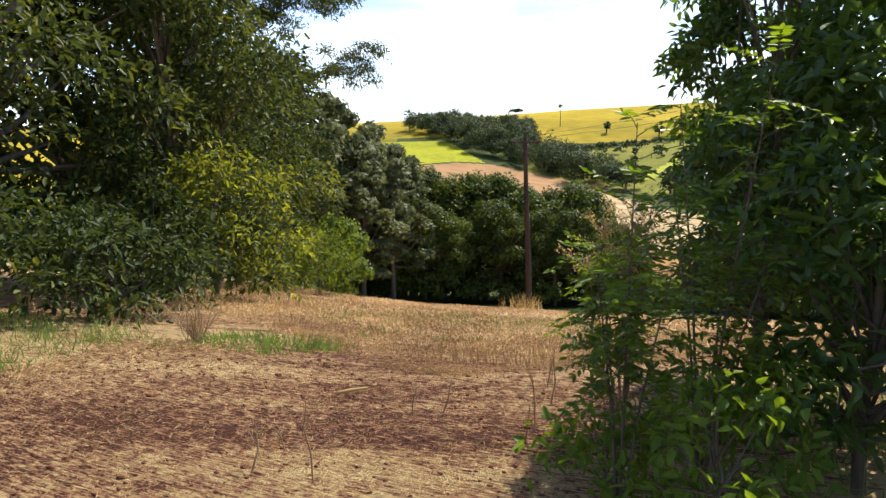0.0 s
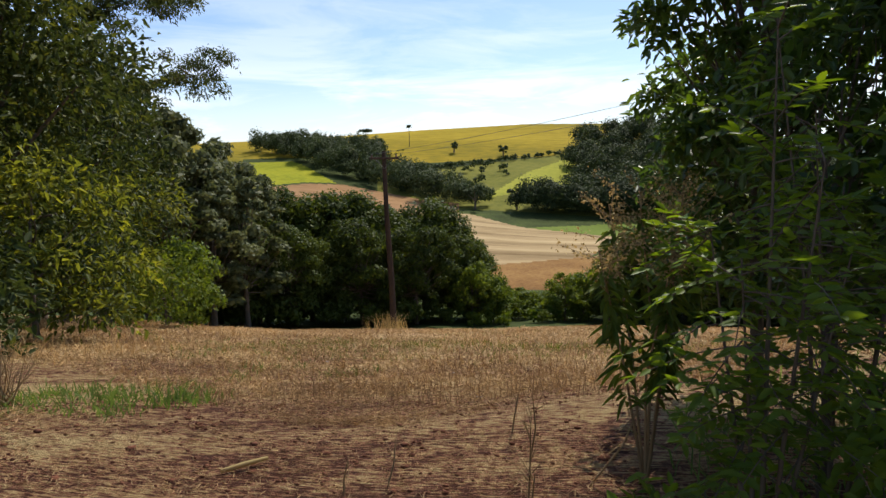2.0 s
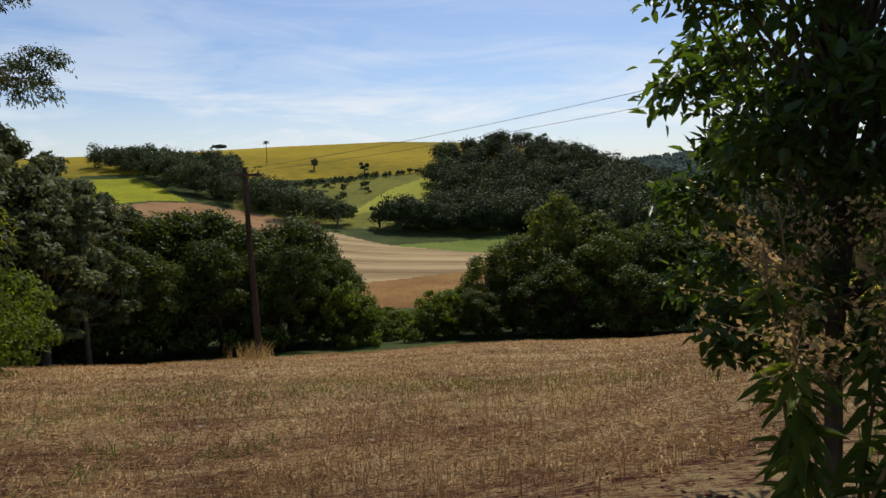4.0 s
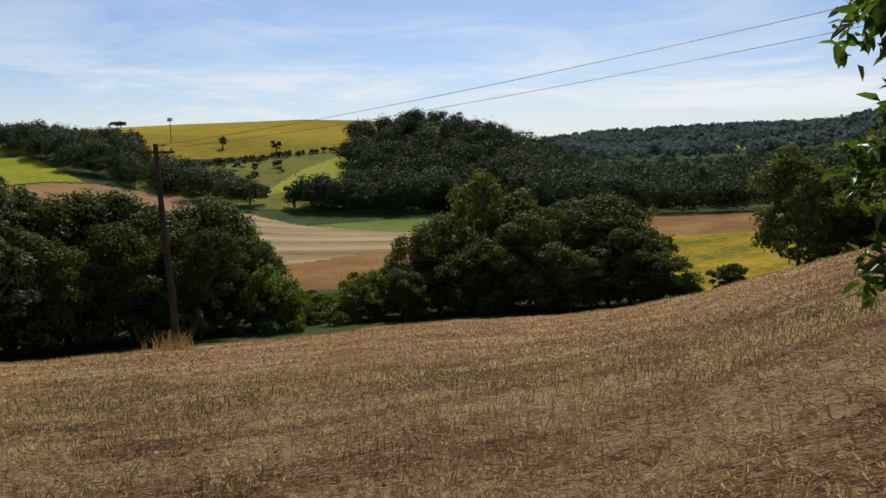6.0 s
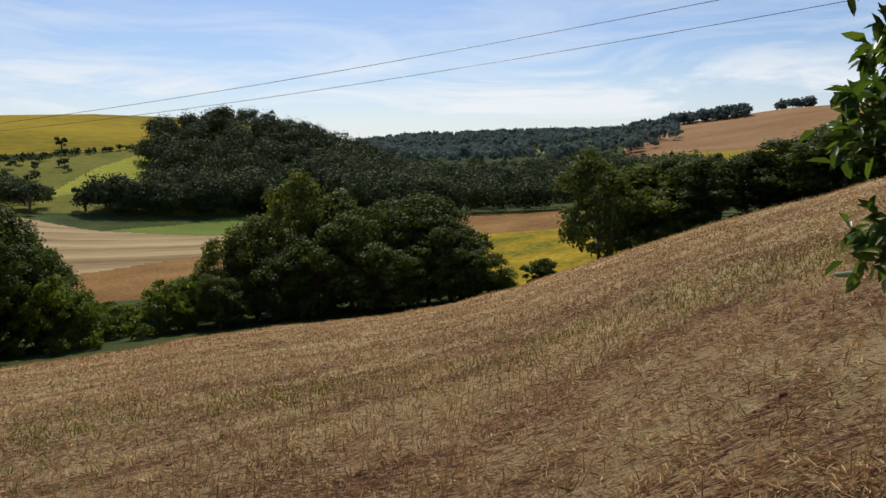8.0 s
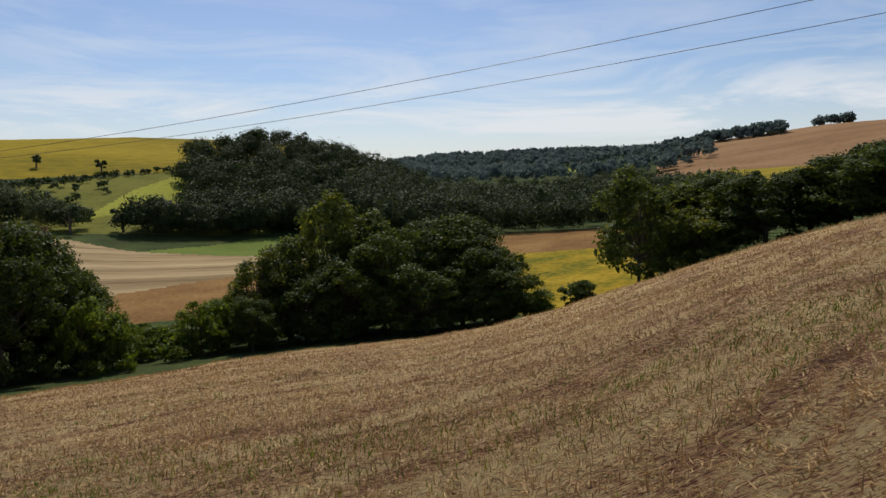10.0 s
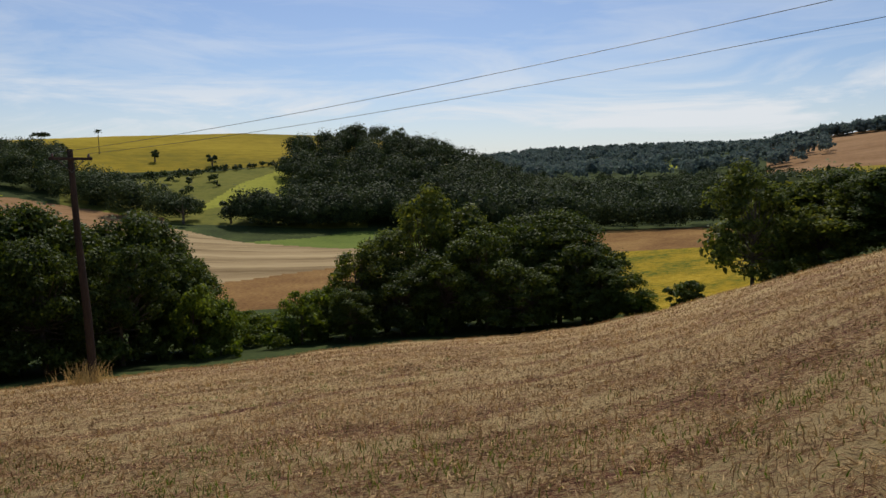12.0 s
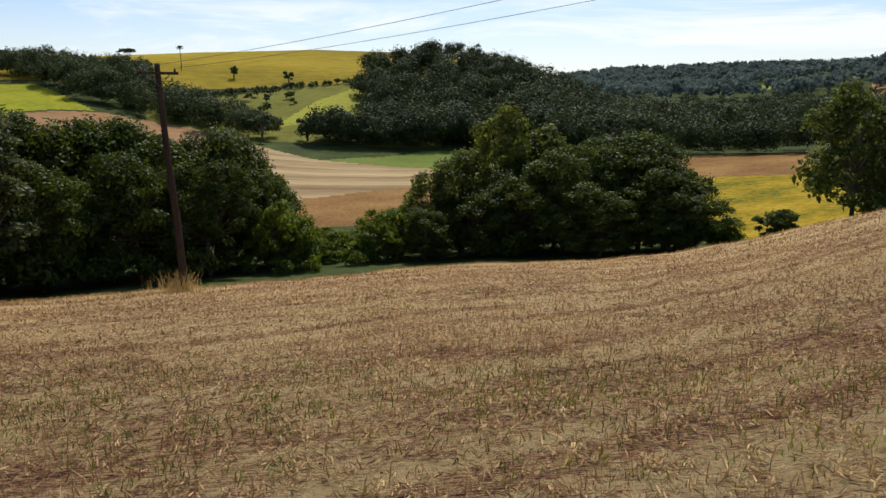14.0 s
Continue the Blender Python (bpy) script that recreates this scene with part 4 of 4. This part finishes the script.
x, y = EYE[0] + 37 * math.sin(radians(-35)), EYE[1] + 37 * math.cos(radians(-35))
plant_tree(BUSHY[1], (x, y, gz(x, y)), 40, (0.75, (EYE[2] - 0.085 * 37 - gz(x, y)) / 5.5), "small bright green tree at the corner of the wood")

# the spreading tree whose bough hangs over the field's corner
cx, cy = -20.5, 19.5
zc = gz(cx, cy)
ob = new("spreading_tree")
ob.location = (cx, cy, zc)
drop = -1.4
bough = [Vector((0.2, 0.1, 7.5)), Vector((2.0, 1.8, 9.6 + drop * 0.5)), Vector((3.8, 3.4, 10.9 + drop)), Vector((5.2, 4.6, 11.2 + drop))]
high = [Vector((0.1, 0.2, 9.0)), Vector((1.6, 1.6, 11.5)), Vector((3.4, 2.6, 12.6)), Vector((4.8, 3.6, 13.0))]
rear = [Vector((0.0, 0.0, 9.5)), Vector((-1.5, 0.5, 12.0)), Vector((-2.5, 1.0, 13.5))]
wood, tip = [tube([(0, 0, -0.4), (0.1, 0, 5), (0.1, 0.1, 9.5), (0.3, 0.2, 14)], [0.3, 0.24, 0.17, 0.04], 9)], []
for line, n in ((bough, 44), (high, 70), (rear, 30)):
    wood.append(tube(line, list(np.linspace(0.1, 0.02, len(line))), 6))
    for k in range(n):
        t = rng.uniform(0.25, 1.0) * (len(line) - 1.001)
        p = line[int(t)].lerp(line[int(t) + 1], t - int(t))
        e = p + Vector((rng.normal() * 0.8, rng.normal() * 0.8, rng.normal() * 0.6 + 0.15))
        wood.append(tube([p, p.lerp(e, 0.5) + Vector((0, 0, 0.08)), e], [0.02, 0.013, 0.005], 4))
        tip.append(tuple(e))
rad = [(0.5, 0.5, 0.34)] * len(tip)
at, out = shell_points(tip, rad, 20000, 0.1)
along = out * 0.5 + rng.normal(size=at.shape) * 0.7 + np.array([0, 0, -0.6])
part_mesh("crown", mesh_from("crown", *leaves(at, along, np.tile([0, 0, 1.0], (len(at), 1)) + rng.normal(size=at.shape) * 0.5, 0.17 * rng.uniform(0.6, 1.3, len(at)), 0.055), L_WOOD), ob)
part_mesh("trunk", mesh_from("trunk", *joined(wood), M_BARK), ob)
tagged(ob, "tall spreading tree with thin airy boughs against the sky", "tree")

# ---- the bushes beside the path on the right ----
near_tree("broadleaf_tree", "bushy tree with dark glossy pointed leaves beside the path", 2.28, 2.2, 1.6, 4.3, 0.35, 84, 18000, 0.085, L_GLOSSY, 301, 0.035, 1.0, inner=0.3)
near_tree("bush", "leafy dark green bush beside the path", 3.5, 1.2, 2.2, 3.0, 0.1, 50, 8500, 0.1, L_GLOSSY, 302, 0.05, group="bushes beside the path", category="bush")
near_tree("bush", "leafy green bush with light shining through the leaves", 2.75, 0.3, 1.3, 1.6, 0.2, 36, 2600, 0.09, L_GLOSSY, 303, 0.03, group="bushes beside the path", category="bush", inner=0.25)
near_tree("bush", "low bush with light green toothed leaves beside the path", 2.15, -0.5, 0.95, 0.85, 0.02, 18, 800, 0.07, L_SPRAY, 304, 0.012, group="bushes beside the path", category="bush", inner=0.2)
near_tree("bush", "leafy dark green bush with drooping leaves beside the path", 2.3, 0.95, 1.0, 2.3, 0.8, 30, 2000, 0.08, L_GLOSSY, 306, 0.018, group="bushes beside the path", category="bush", inner=0.2)
near_tree("bush", "low bush with light green toothed leaves beside the path", 1.65, -0.15, 0.75, 0.5, 0.02, 12, 420, 0.075, L_SPRAY, 307, 0.008, group="bushes beside the path", category="bush", inner=0.2)
near_tree("bush", "leafy dark green bush beside the path", 4.1, -0.9, 1.8, 2.8, 0.1, 40, 7000, 0.11, L_GLOSSY, 305, 0.05, group="bushes beside the path", category="bush")


def pinnate(at, d, length, pairs, size):
    """One feather-shaped leaf: its stalk and paired leaflets."""
    at, d = Vector(at), Vector(d).normalized()
    side = d.cross(Vector((0, 0, 1))).normalized()
    pts = [at + d * length * t + Vector((0, 0, -0.25 * length * t * t)) for t in np.linspace(0, 1, pairs + 2)]
    stalk = tube(pts, list(np.linspace(0.0025, 0.001, len(pts))), 4)
    pl, dl = [], []
    for p in pts[2:]:
        for sg in (-1, 1):
            pl.append(tuple(p))
            dl.append(tuple(side * sg + d * 0.55 + Vector((0, 0, rng.normal() * 0.15 - 0.1))))
    pl.append(tuple(pts[-1]))
    dl.append(tuple(d))
    pl, dl = np.array(pl), np.array(dl)
    return stalk, leaves(pl, dl, np.tile([0, 0, 1.0], (len(pl), 1)) + rng.normal(size=pl.shape) * 0.5, size * rng.uniform(0.8, 1.15, len(pl)), size * 0.38, 0.12)


def sapling(x, y, h, n_leaf, seed, label):
    r = np.random.default_rng(seed)
    ob = new("sapling")
    ob.location = ray_place(x, y, -0.02)
    wood, green = [], []
    for s in range(5):
        a = s * 1.3 + r.uniform(-.3, .3)
        out = r.uniform(0.08, 0.38)
        hh = h * r.uniform(0.65, 1.0)
        line = [Vector((0, 0, 0)), Vector((math.cos(a) * out * 0.4, math.sin(a) * out * 0.4, hh * 0.5)), Vector((math.cos(a) * out, math.sin(a) * out, hh))]
        wood.append(tube(line, [0.009, 0.006, 0.002], 6))
        for k in range(n_leaf // 5):
            t = r.uniform(0.42, 1.0)
            p = line[1].lerp(line[2], (t - 0.5) * 2) if t > 0.5 else line[0].lerp(line[1], t * 2)
            b = r.uniform(0, 6.28)
            st_, lf = pinnate(p, (math.cos(b), math.sin(b), r.uniform(-0.6, 0.9)), r.uniform(0.16, 0.3), int(r.integers(5, 8)), 0.05)
            wood.append(st_)
            green.append(lf)
    part_mesh("stem", mesh_from("stem", *joined(wood), M_BARK), ob)
    part_mesh("foliage", mesh_from("foliage", *joined(green), L_SPRAY), ob)
    tagged(ob, label, "sapling")


sapling(1.75, -0.35, 1.85, 120, 401, "sapling with bright green feather-shaped leaves beside the path")
sapling(2.05, 0.1, 2.1, 130, 402, "tall sapling with bright green feather-shaped leaves")


def seed_plant(x, y, h):
    """A tall weed with drooping leaves and a dry branching seed head."""
    r = np.random.default_rng(9)
    ob = new("flowering_weed")
    ob.location = ray_place(x, y, -0.02)
    stems, at, d, heads = [], [], [], []
    for s in range(6):
        lean = Vector((r.normal() * 0.16, r.normal() * 0.16, 1))
        top = lean * h * r.uniform(0.72, 1.0)
        stems.append(tube([(0, 0, 0), tuple(top * 0.5 + Vector((r.normal() * .03, r.normal() * .03, 0))), tuple(top)], [0.008, 0.006, 0.003], 6))
        for k in range(60):
            t = r.uniform(0.4, 0.93)
            b = r.uniform(0, 6.28)
            at.append(tuple(top * t))
            d.append((math.cos(b), math.sin(b), r.uniform(-1.2, 0.1)))
        for k in range(16):
            b, e = r.uniform(0, 6.28), r.uniform(0.05, 0.24)
            q = top * r.uniform(0.82, 0.98)
            end = q + Vector((math.cos(b) * e, math.sin(b) * e, r.uniform(0.0, 0.18)))
            stems.append(tube([tuple(q), tuple(end)], [0.0018, 0.0008], 4))
            for j in range(22):
                c = q.lerp(end, r.uniform(0.3, 1.05)) + Vector((r.normal(), r.normal(), r.normal())) * 0.014
                heads.append(tuple(c))
    part_mesh("stem", mesh_from("stem", *joined(stems), L_DRY), ob)
    n = len(at)
    part_mesh("foliage", mesh_from("foliage", *leaves(np.array(at), np.array(d), np.tile([0, 0, 1.0], (n, 1)) + rng.normal(size=(n, 3)) * 0.3, 0.12 * rng.uniform(0.6, 1.3, n), 0.026), L_LIGHT), ob)
    heads = np.array(heads)
    part_mesh("seed_head", mesh_from("seed_head", *clumps(heads, unit(rng.normal(size=heads.shape)), 0.016), L_SEED), ob, "dry pale brown seed head")
    tagged(ob, "tall weed with drooping leaves and dry seed heads", "weed")


seed_plant(1.52, 0.86, 1.5)
low_c = [(rng.uniform(1.0, 3.2), rng.uniform(-0.3, 2.6), 1) for _ in range(45)]
low_c = [(a, b, q) for a, b, q in low_c if a > 1.55 + 0.2 * b]
tufts("path_weeds", "rank green weeds and grass beneath the bushes", low_c, 16, (0.08, 0.35), 0.1, L_WEED, 0.012, 0.45)
